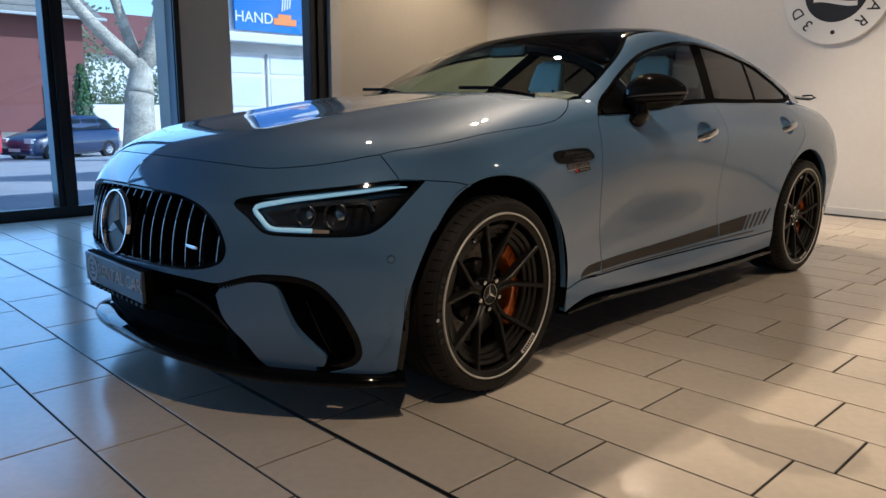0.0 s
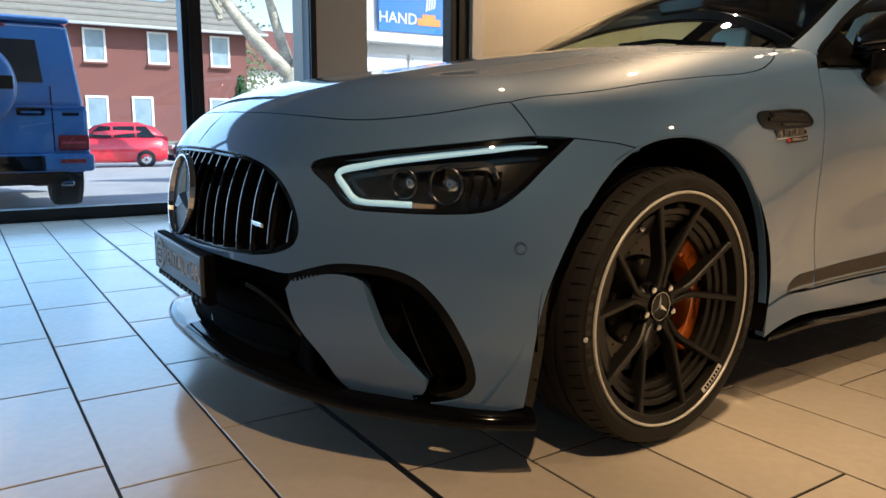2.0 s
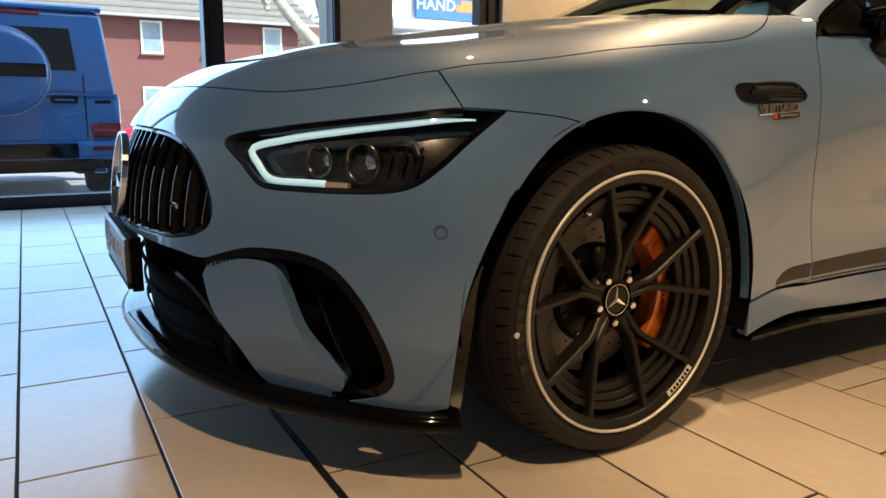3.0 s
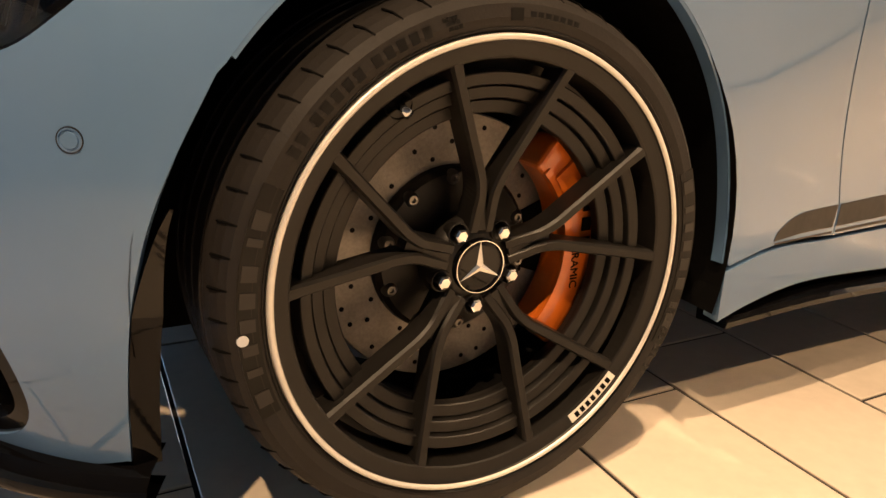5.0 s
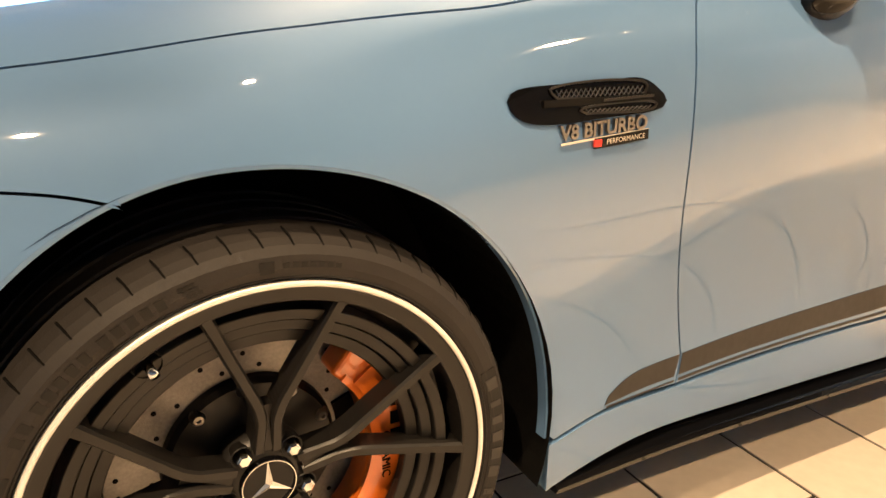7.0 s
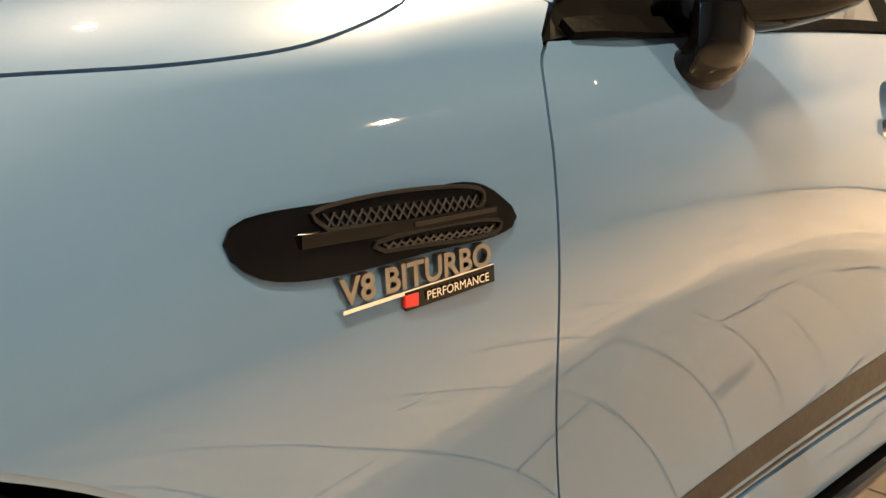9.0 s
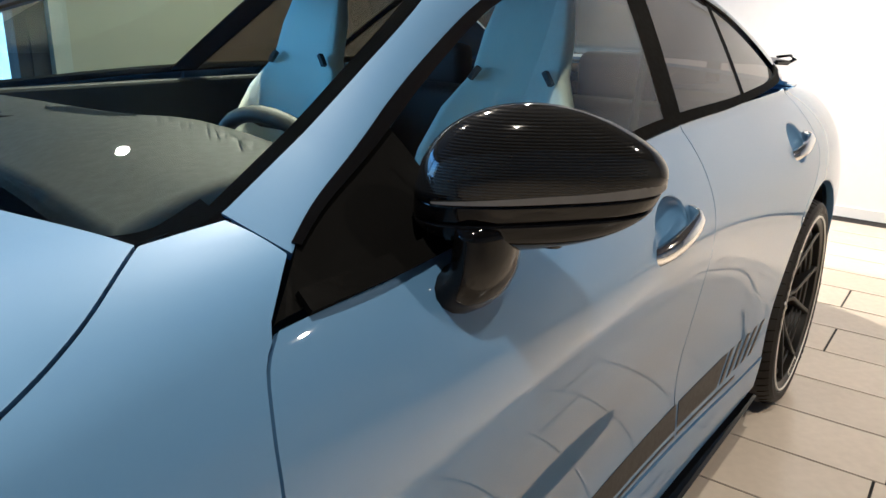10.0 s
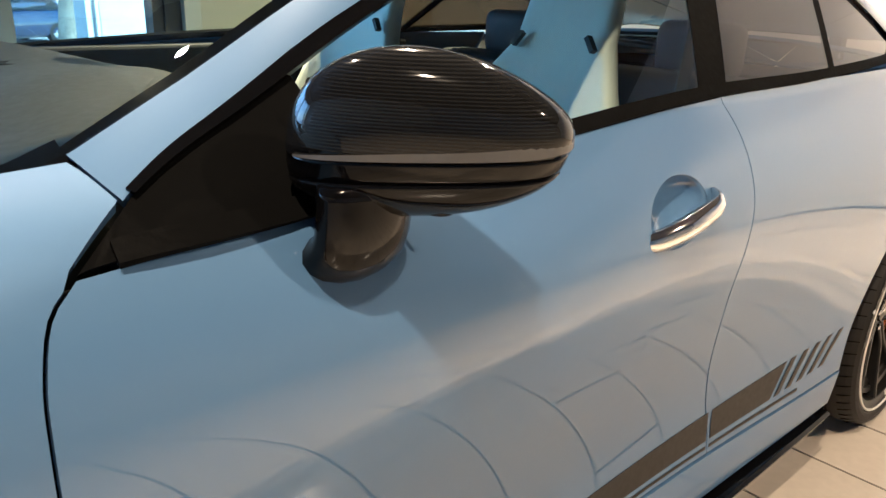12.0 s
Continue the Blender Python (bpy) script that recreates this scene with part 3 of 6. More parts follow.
# grille
panel("grille_back", [grille_rim, np.linspace(grille_rim[-1], grille_rim[0], 12)[1:-1]], (1, .25, 0), body, MATT, car, lift=-.07, gap=-.02, twin="whole", step=.04)
panel("grille_frame", [grille_rim, (grille_rim * np.array([1, .955, 1]) + np.array([0, 0, 1]) * (.616 - grille_rim[:, 2:]) * .06)[::-1]], (1, .45, -.1), body, BLACK, car, lift=-.012, gap=.0005, flange=.05, step=.03, twin="whole")
for i in range(-9, 10):
    y = i * .0585
    if abs(y) > .535:
        continue
    m = grille_rim[np.argsort(np.abs(grille_rim[:, 1] + abs(y)))]
    zt = m[m[:, 2] > .62][:1, 2]
    zb = m[m[:, 2] < .62][:1, 2]
    zt = float(zt[0]) - .006 if len(zt) else .70
    zb = float(zb[0]) + .006 if len(zb) else .52
    zz = np.linspace(zb, zt, 12)
    o = np.c_[np.full(12, -1.4), np.full(12, -abs(y)), zz]
    q = cast(body, o, np.repeat([[1., 0, 0]], 12, 0), 1.2, 60)[0]
    q[:, 1] = y
    q[:, 0] += .032 + .02 * ((zz - zb) / (zt - zb) - .5)
    slat = part("grille_slat", sweep(q, [(-.008, -.02), (-.006, .016), (-.003, .021), (.003, .021), (.006, .016), (.008, -.02)], up=(-1, 0, .1)), BLACK, car, smooth=False)
    q2 = q[1:-1].copy()
    q2[:, 0] -= .0205
    part("slat_edge", sweep(q2, rect(.0022, .0014), up=(-1, 0, .1)), STEEL, slat, "thin bright front edge")


def star(radius, width, depth, mat, parent, m, ring=.0, back=None, label=""):
    """A three-pointed emblem inside a ring; it lies in its own x-z plane and faces -y."""
    bm = bmesh.new()
    if ring:
        for i in range(48):
            a0, a1 = 2 * math.pi * i / 48, 2 * math.pi * (i + 1) / 48
            rr = [(radius - ring, 0), (radius - ring * .7, -depth), (radius - ring * .2, -depth), (radius, 0)]
            for (r0, h0), (r1, h1) in zip(rr, rr[1:]):
                bm.faces.new([bm.verts.new(p) for p in ((r0 * math.cos(a0), h0, r0 * math.sin(a0)), (r0 * math.cos(a1), h0, r0 * math.sin(a1)), (r1 * math.cos(a1), h1, r1 * math.sin(a1)), (r1 * math.cos(a0), h1, r1 * math.sin(a0)))])
    for k in range(3):
        a = math.pi / 2 + k * 2 * math.pi / 3
        tip, l, r = [Vector((rad * math.cos(b), 0, rad * math.sin(b))) for rad, b in ((radius - ring * .5, a), (width, a + math.pi / 3), (width, a - math.pi / 3))]
        c = Vector((0, -depth, 0))
        for q in ((tip, c, l), (tip, r, c)):
            bm.faces.new([bm.verts.new(p) for p in q])
    bmesh.ops.remove_doubles(bm, verts=bm.verts[:], dist=.00005)
    bmesh.ops.recalc_face_normals(bm, faces=bm.faces[:])
    ob = part("emblem_star", bm, mat, parent, label)
    ob.matrix_basis = m
    if back:
        ob2 = part("emblem_disc", turned([(.0001, .0012), (radius - ring * .3, .0012), (radius - ring * .3, .004)], 48), back, parent)
        ob2.matrix_basis = m
    return ob


emblem_at = pose(-.951, 0, .612, -8, 0, -90)
star(.118, .022, .014, CHROME, car, emblem_at, ring=.010, back=SATIN, label="chrome three-pointed emblem in a ring")
part("grille_badge", boxes(((-.895, -.487, .570), (-.888, -.415, .582)), bevel=.002), CHROME, car, "small silver badge on the grille").rotation_euler = (0, 0, 0)

# number plate
plate = part("number_plate", boxes(((-.984, -.262, .362), (-.972, .262, .472)), bevel=.004), PLATE, car, "dark grey plate with pale lettering in its holder")
part("plate_holder", boxes(((-.972, -.268, .338), (-.945, .268, .476)), bevel=.004), MATT, plate)
for i in range(12):
    part("holder_tab", boxes(((-.981, -.25 + i * .042, .343), (-.973, -.225 + i * .042, .356)), bevel=.001), TRIM, plate)
lettering("plate_lettering", "RENTAL CAR", .066, pose(-.985, -.062, .418, 90, 0, -90), WHITE_INK, plate)
bm = bmesh.new()
for k in range(2):
    a = [math.radians(x + 180 * k) for x in range(-70, 251, 16)]
    sweep([(-.9855, .185 + .042 * math.cos(t), .418 + (.026 if k else 0) * 0 + .042 * math.sin(t)) for t in a[:12]], rect(.007, .001), up=(-1, 0, 0), bm=bm)
for z in (.40, .418, .436):
    sweep([(-.9855, .165, z), (-.9855, .205, z)], rect(.0045, .001), up=(-1, 0, 0), bm=bm)
part("plate_mark", bm, WHITE_INK, plate, "pale round mark of plain arcs")

# headlights
for ob in panel("headlight", [lamp_rim, lamp_top_out[1:-1]], (.7, .7, -.1), body, LENS, car, lift=-.002, step=.02, flange=.004, label="slim headlight behind a clear lens"):
    ob.visible_shadow = False
    side = 1 if ob.data.vertices[0].co.y < 0 else -1
    n0 = normals(body, lamp_rim)

    def lamp_line(pts, lift, step=.012):
        q = on(body, pts, step)
        return (q + normals(body, q) * lift) * np.array([1, side, 1])
    panel("lamp_bowl", [lamp_rim, lamp_top_out[1:-1]], (.7, .7, -.1), body, SMOKED, ob, lift=-.05, gap=-.006, step=.03, flange=.0, twin="none")[0].scale.y = side
    q = (lamp_rim - n0 * .014) * np.array([1, side, 1])
    part("lamp_frame", sweep(q, rect(.011, .010), up=[tuple(v) for v in n0 * np.array([1, side, 1])]), BLACK, ob)
    guide = [(-.372, -.92, .776), (-.518, -.856, .771), (-.619, -.781, .757), (-.711, -.685, .734), (-.764, -.624, .709), (-.758, -.648, .677), (-.743, -.675, .647), (-.686, -.746, .641), (-.655, -.78, .640)]
    q = lamp_line(guide, -.018)
    tp = [min(1., .25 + i / 14) for i in range(len(q))]
    part("light_guide", sweep(q, oval(.0085, .006, 8), up=[tuple(v) for v in normals(body, q * np.array([1, side, 1])) * np.array([1, side, 1])], taper=tp), DRL, ob, "glowing white light guide", smooth=True)
    q = lamp_line([(-.765, -.63, .69), (-.748, -.66, .655), (-.69, -.738, .65)], -.03)
    part("guide_rim", sweep(q, rect(.012, .004), up=(0, 0, 1)), STEEL, ob)
    q = lamp_line([(-.652, -.783, .640), (-.615, -.818, .638)], -.016)
    part("reflector", sweep(q, rect(.008, .005), up=(0, 0, 1)), AMBER, ob)
    for c, r in (((-.591, -.831, .694), .037), ((-.663, -.761, .697), .029)):
        p = lamp_line([c, (c[0] + .001, c[1], c[2])], -.045)[0]
        bowl = part("projector", turned([(r * 1.25, -.018), (r * 1.2, -.024), (r, -.02), (r * .96, .0), (r * .9, .012)], 32), LAMP_METAL, ob, smooth=True)
        bowl.matrix_basis = pose(p[0], p[1], p[2], 0, 0, -62 if side > 0 else -118)
        lens = part("projector_lens", turned([(.0001, -.022), (r * .4, -.02), (r * .75, -.012), (r * .95, .002)], 24), LENS, ob, smooth=True)
        lens.matrix_basis = bowl.matrix_basis.copy()
        core = part("projector_core", turned([(.0001, .004), (r * .5, .0), (r * .62, .008), (r * .9, .012)], 24), CHROME, ob, smooth=True)
        core.matrix_basis = bowl.matrix_basis.copy()
    q = lamp_line([(-.70, -.70, .717), (-.62, -.79, .735), (-.55, -.845, .742), (-.50, -.87, .735), (-.49, -.885, .70)], -.03)
    part("lamp_rib", sweep(q, rect(.003, .006), up=(0, 0, 1)), STEEL, ob)
    for j in range(3):
        q = lamp_line([(-.545 + .03 * j, -.865 - .014 * j, .725), (-.56 + .03 * j, -.862 - .014 * j, .66)], -.035)
        part("lamp_rib", sweep(q, rect(.002, .005), up=(0, -1, 0)), SATIN, ob)

# doors, sill, rear quarter
belt_body = [(.733, .994), (.931, 1.010), (1.3, 1.034), (1.635, 1.050), (1.86, 1.058), (2.33, 1.062), (2.93, 1.064)]
belt_front = on_side(body, belt_body[:5])
belt_rear = on_side(body, belt_body[4:])
door_split = on_side(body, [(1.86, 1.058), (1.868, 1.0), (1.858, .93), (1.829, .8), (1.812, .71), (1.832, .6), (1.884, .45), (1.915, .36), (1.92, .304)])
sill_front = on_side(body, [(1.92, .304), (1.415, .304), (.748, .312)])
door_rear = on_side(body, [(2.93, 1.064), (2.955, .99), (2.93, .90), (2.83, .82), (2.72, .752), (2.672, .716)])
sill_rear = on_side(body, [(2.528, .316), (2.3, .306), (1.92, .304)])
arch_rear_front = arch(2.951, 129, 186, 40)


def cup_rim(x, z):
    a = np.linspace(0, 2 * math.pi, 41)[:-1]
    o = np.c_[x + .088 * np.cos(a), np.full(40, -1.6), z + .052 * np.sin(a) + .10 * .088 * np.cos(a)]
    return cast(body, o, np.repeat([[0, 1., 0]], 40, 0), 1.4, 70)[0]


front_doors = panel("front_door", [door_front, sill_front[::-1][1:], door_split[::-1][1:], belt_front[::-1][1:-1]], (0, .95, -.2), body, PAINT, car, holes=[cup_rim(1.594, .910)])
rear_doors = panel("rear_door", [belt_rear, door_rear[1:], arch_rear_front[1:], sill_rear[1:], door_split[::-1][1:-1]], (0, .95, -.2), body, PAINT, car, holes=[cup_rim(2.685, .932)])
tail_top = on(body, [(2.93, -.84, 1.06), (3.3, -.78, 1.07), (3.65, -.68, 1.05), (3.92, -.52, 1.01), (4.02, -.3, .99), (4.05, 0, .98)])
tail_top[-1, 1] = 0
tail_low = on(body, [(4.10, 0, .30), (4.06, -.4, .30), (3.95, -.72, .30), (3.75, -.87, .28), (3.5, -.93, .26), (3.378, -.95, .26)])
tail_low[0, 1] = 0
panel("rear_quarter", [tail_top, np.linspace(tail_top[-1], tail_low[0], 40)[1:-1], tail_low, arch(2.951, -12, 129, 70)[1:], door_rear[::-1][1:]], (-.55, .75, -.3), body, PAINT, car, step=.03)
tail_in = on(body, [(4.05, 0, .98), (4.0, -.3, 1.0), (3.85, -.5, 1.02), (3.6, -.62, 1.05)])
skirt_top = on_side(body, [(.439, .298), (.568, .316), (.748, .309), (1.4, .301), (1.92, .301), (2.3, .303), (2.526, .313)])
skirt_low = on_side(body, [(2.52, .215), (2.3, .205), (1.9, .200), (1.428, .205), (.977, .219), (.65, .238), (.52, .225), (.443, .207)])
panel("side_skirt", [skirt_top, skirt_low], (0, 1, 0), body, PAINT, car, lift=.002, flange=.03)


def skirt_blade(side):
    q = smooth_line([(.47, -.945, .195), (.7, -.945, .205), (1.0, -.93, .19), (1.9, -.93, .172), (2.52, -.94, .18)], .06)
    part("skirt_blade", mirrored(sweep(q, [(-.05, .012), (.012, .012), (.020, .006), (.016, -.006), (-.05, -.012)], up=(0, 0, 1)), side), BLACK, car, "gloss black blade under the sill")
    q = on_side(body, [(-.450, .165), (-.446, .27), (-.434, .37), (-.414, .45), (-.402, .478)])
    part("arch_trim", mirrored(sweep(q + np.array([.016, .012, 0]), [(-.02, -.03), (.014, -.03), (.016, .006), (-.016, .01)], up=(0, -1, 0), taper=[min(1, .12 + (len(q) - 1 - i) / 11) for i in range(len(q))]), side), BLACK, car, "black trim strip ahead of the front wheel")
    for cx in (0, 2.951):
        a0, a1 = (-6, 139) if cx == 0 else (-14, 188)
        e = arch(cx, a0, a1, 70, ARCH)
        part("arch_lip", mirrored(sweep(e + np.array([0, .012, 0]), rect(.003, .011), up=(0, -1, 0)), side), PAINT, car)
        lin = turned([(ARCH + .010, -.975 if cx == 0 else -.93), (ARCH + .012, -.75), (ARCH + .01, -.58), (.05, -.56)], 64)
        bmesh.ops.delete(lin, geom=[v for v in lin.verts if v.co.z < (-.27 if cx else -.06 if v.co.x < -.2 else -.14)], context="VERTS")
        bmesh.ops.translate(lin, vec=(cx, 0, HUB_Z), verts=lin.verts[:])
        part("wheel_arch_liner", mirrored(lin, side), MATT, car)


pair_of(skirt_blade)
part("underbody", boxes(((-.80, -.55, .16), (4.0, .55, .42)), ((.46, -.84, .19), (2.5, .84, .31)), ((-.75, -.5, .3), (.55, .5, .72)), ((.56, -.86, .31), (.80, .86, .80)), ((3.42, -.7, .3), (3.9, .7, .95)), bevel=.01), MATT, car, "dark underside and inner body")
for y in (-.84, .795):
    part("door_inner", boxes(((.86, y, .31), (2.5, y + .045, 1.035)), bevel=.01), TRIM, car)

# door handles: a cupped recess and a chrome bar
def door_handle(door, x, z, side):
    rim = cup_rim(x, z)
    c = rim.mean(0)
    inward = -normals(body, c[None])[0]
    bm = bmesh.new()
    rings = []
    for k, d in ((1.025, .003), (1.0, .0005), (.97, .007), (.88, .018), (.68, .028), (.4, .033), (.08, .034)):
        rings.append([bm.verts.new((c + (p - c) * k + inward * d) * np.array([1, side, 1])) for p in rim])
    for r0, r1 in zip(rings, rings[1:]):
        for j in range(len(rim)):
            bm.faces.new([r0[j], r0[(j + 1) % len(rim)], r1[(j + 1) % len(rim)], r1[j]])
    bm.faces.new(rings[-1])
    bmesh.ops.recalc_face_normals(bm, faces=bm.faces[:])
    bmesh.ops.reverse_faces(bm, faces=bm.faces[:])
    part("handle_cup", bm, PAINT, door, "cupped recess behind the handle", smooth=True)
    q = smooth_line([(-.108, .010, -.020), (-.09, -.012, -.017), (-.04, -.027, -.008), (.03, -.029, .002), (.08, -.022, .009), (.108, .006, .012)], .008)
    w = [max(.55, math.sin(math.pi * min(1, .10 + .8 * i / (len(q) - 1))) ** .35) for i in range(len(q))]
    ob = part("door_handle", mirrored(sweep(q, [(-.006, -.021), (.004, -.022), (.011, -.012), (.012, .002), (.004, .016), (-.006, .017)], up=(0, 0, 1), taper=w), side), CHROME, door, "chrome pull handle in a cupped recess", smooth=True)
    ob.matrix_basis = pose(c[0] + .004, side * c[1], c[2] - .006, 0, -3, 0)


for ds, x, z in ((front_doors, 1.594, .910), (rear_doors, 2.685, .932)):
    for k, d in enumerate(ds):
        door_handle(d, x, z, 1 if k == 0 else -1)

# ---- greenhouse ----
screen_low = on(cabin, [(.47, 0, 1.06), (.49, -.2, 1.06), (.57, -.49, 1.05), (.66, -.70, 1.03), (.71, -.752, 1.043), (.773, -.766, 1.069)])
screen_low[0, 1] = 0
pillar_in = on(cabin, [(.773, -.766, 1.069), (.849, -.755, 1.106), (.976, -.732, 1.169), (1.212, -.668, 1.28), (1.432, -.569, 1.38)])
screen_top = on(cabin, [(1.432, -.569, 1.38), (1.53, -.45, 1.42), (1.60, -.25, 1.45), (1.62, 0, 1.46)])
screen_top[-1, 1] = 0
middle = on(cabin, [(1.62, 0, 1.46), (1.3, 0, 1.40), (1.0, 0, 1.30), (.7, 0, 1.17), (.47, 0, 1.06)])
middle[:, 1] = 0
for ob in panel("windscreen", [screen_low, pillar_in[1:], screen_top[1:], middle[1:-1]], (.5, 0, -.85), cabin, WINDOW, car, twin="whole", step=.04, flange=.004, label="clear raked windscreen with a black border"):
    ob.visible_shadow = False
for c, w in ((pillar_in, .020), (screen_top, .03), (screen_low, .035)):
    n0 = normals(cabin, c)
    for s in (1, -1):
        k = np.array([1, s, 1])
        part("screen_border", sweep((c - n0 * .006) * k, rect(w, .002), up=[tuple(v) for v in n0 * k]), BLACK, car)
pillar_out = on(cabin, [(.792, -.845, 1.040), (.846, -.825, 1.07), (.939, -.802, 1.113), (1.106, -.753, 1.188), (1.369, -.686, 1.285), (1.62, -.628, 1.33), (1.912, -.588, 1.375), (2.146, -.575, 1.388), (2.477, -.582, 1.358), (2.835, -.61, 1.292), (3.043, -.655, 1.202), (3.197, -.705, 1.107), (3.25, -.73, 1.06)])
rail_in = on(cabin, [(3.62, -.62, 1.06), (3.4, -.60, 1.15), (3.1, -.555, 1.26), (2.7, -.52, 1.35), (2.3, -.505, 1.405), (1.9, -.51, 1.42), (1.608, -.54, 1.41), (1.432, -.569, 1.38)])
panel("roof_rail", [pillar_out, rail_in, pillar_in[::-1][1:]], (.05, .75, -.65), cabin, PAINT, car, gap=.001)
roof_rear = on(cabin, [(2.85, -.532, 1.32), (2.92, -.3, 1.36), (2.95, 0, 1.37)])
roof_rear[-1, 1] = 0
rim_r = rail_in[(rail_in[:, 0] < 2.84)]
mid2 = on(cabin, [(2.95, 0, 1.37), (2.4, 0, 1.46), (1.95, 0, 1.48), (1.62, 0, 1.46)])
mid2[:, 1] = 0
panel("roof", [screen_top[::-1], rim_r[::-1], roof_rear, mid2[1:-1]], (0, 0, -1), cabin, BLACK, car, twin="whole", step=.05, label="gloss black roof panel")
rim_b = rail_in[(rail_in[:, 0] > 2.86)]
tail_glass = on(cabin, [(3.62, -.62, 1.06), (3.74, -.4, 1.08), (3.78, 0, 1.09)])
tail_glass[-1, 1] = 0
mid3 = on(cabin, [(3.78, 0, 1.09), (3.4, 0, 1.22), (2.95, 0, 1.37)])
mid3[:, 1] = 0
panel("rear_window", [roof_rear[::-1], rim_b[::-1], tail_glass[1:], mid3[1:-1]], (-.3, 0, -.95), cabin, TINT, car, twin="whole", step=.06, flange=.003, label="dark tinted rear window")
deck_in = on(body, [(4.05, 0, .98), (3.7, 0, 1.05), (3.45, 0, 1.08)])
deck_in[:, 1] = 0
deck_front = on(body, [(3.45, 0, 1.08), (3.35, -.4, 1.08), (3.2, -.76, 1.07)])
panel("boot_lid", [tail_top[tail_top[:, 0] > 3.2][::-1], deck_in[1:], deck_front[1:]], (0, 0, -1), body, PAINT, car, twin="whole", step=.05)

belt = on(cabin, [(.733, -.879, .994), (.931, -.89, 1.012), (1.3, -.868, 1.036), (1.635, -.848, 1.055), (1.86, -.838, 1.062), (2.33, -.823, 1.064), (2.93, -.769, 1.074), (3.088, -.743, 1.083), (3.197, -.705, 1.107)])


def cut(line, x0, x1):
    return line[(line[:, 0] > x0 + .004) & (line[:, 0] < x1 - .004)]


def side_window(name, lo, hi, b0, t0, b1, t1, mat, label):
    """Between a slanting front edge (b0 below, t0 above) and a rear edge (b1, t1)."""
    zb = lambda x: float(np.interp(x, belt[:, 0], belt[:, 2]))
    zt = lambda x: float(np.interp(x, pillar_out[:, 0], pillar_out[:, 2]))
    low, up = cut(belt, b0, b1), cut(pillar_out, t0, t1)[::-1]
    front = on_side(cabin, [(t0, zt(t0)), (b0, zb(b0))]) if abs(zt(t0) - zb(b0)) > .02 else np.array([belt[0]])
    rear = on_side(cabin, [(b1, zb(b1)), (t1, zt(t1))]) if abs(zt(t1) - zb(b1)) > .02 else np.array([belt[-1]])
    obs = panel(name, [front, low, rear, up], (0, .8, -.3), cabin, mat, car, lift=-.004, gap=.001, step=.04, flange=.004, label=label)
    for ob in obs:
        ob.visible_shadow = False
    return obs


for ob in side_window("mirror_triangle", 0, 0, .736, .80, 1.035, 1.0, MATT, "gloss black triangle at the mirror foot"):
    ob.visible_shadow = True
side_window("front_side_window", 0, 0, 1.035, 1.0, 1.80, 2.06, WINDOW, "clear front side window")
for ob in side_window("b_pillar", 0, 0, 1.80, 2.06, 1.905, 2.19, MATT, "black pillar between the doors"):
    ob.visible_shadow = True
side_window("rear_side_window", 0, 0, 1.905, 2.19, 2.45, 2.69, TINT, "tinted rear side window")
for ob in side_window("window_divider", 0, 0, 2.45, 2.69, 2.49, 2.73, MATT, "slim black window divider"):
    ob.visible_shadow = True
side_window("quarter_window", 0, 0, 2.49, 2.73, 3.19, 3.19, TINT, "small tinted quarter window")


def window_trims(side):
    k = np.array([1, side, 1])
    n0 = normals(cabin, belt)
    part("belt_moulding", sweep((belt + n0 * .002 + np.array([0, 0, .004]))[3:] * k, rect(.012, .005), up=[tuple(v) for v in n0[3:] * k]), MATT, car, "black moulding along the window line")
    u = pillar_out[1:-4]
    n1 = normals(cabin, u)
    part("window_moulding", sweep((u + n1 * .001) * k, rect(.010, .004), up=[tuple(v) for v in n1 * k], taper=[min(1, .5 + i / 40) for i in range(len(u))]), BLACK, car)


pair_of(window_trims)
wing = [(3.80 + .03, -.60, 1.098), (3.86, -.45, 1.118), (3.88, 0, 1.125), (3.86, .45, 1.118), (3.83, .60, 1.098)]
part("rear_spoiler", sweep(smooth_line(wing, .03), [(-.05, -.004), (.05, -.008), (.075, .004), (.05, .012), (-.05, .008)], up=(0, 0, 1)), BLACK, car, "black spoiler above the boot lid", smooth=False)
for y in (-.3, .3):
    part("spoiler_leg", boxes(((3.84, y - .03, 1.0), (3.88, y + .03, 1.12)), bevel=.008), BLACK, car)
for s in (1, -1):
    part("spoiler_tip", sweep([(3.92, -.60 * s, 1.10), (3.97, -.615 * s, 1.112), (3.94, -.60 * s, 1.13), (3.86, -.57 * s, 1.125)], oval(.012, .006, 8), up=(0, 0, 1)), BLACK, car, smooth=True)

# ---- cabin inside ----
dash = smooth_line([(.74, 1.035), (.9, 1.075), (1.08, 1.07), (1.15, 1.01), (1.16, .88), (1.1, .7)], .04)
bm = bmesh.new()
rings = []
for y in np.linspace(-.74, .74, 21):
    hump = .018 * math.exp(-((y + .38) / .2) ** 2)
    rings.append([bm.verts.new((x + .07 * (y / .74) ** 2 * -1, y, z + hump * (1 if z > .9 else 0))) for x, z in dash])
for a, b in zip(rings, rings[1:]):
    for j in range(len(dash) - 1):
        bm.faces.new([a[j], a[j + 1], b[j + 1], b[j]])
bmesh.ops.solidify(bm, geom=bm.faces[:], thickness=.02)
part("dashboard", bm, TRIM, car, "dark dashboard under the windscreen", smooth=True)
part("dash_display", boxes(((1.10, -.62, .92), (1.12, .02, 1.03)), bevel=.006), BLACK, car)
part("dash_speaker", turned([(.0001, .0), (.03, .002), (.035, -.006), (.04, -.006)], 24, "z"), MATT, car).location = (.92, 0, 1.076)
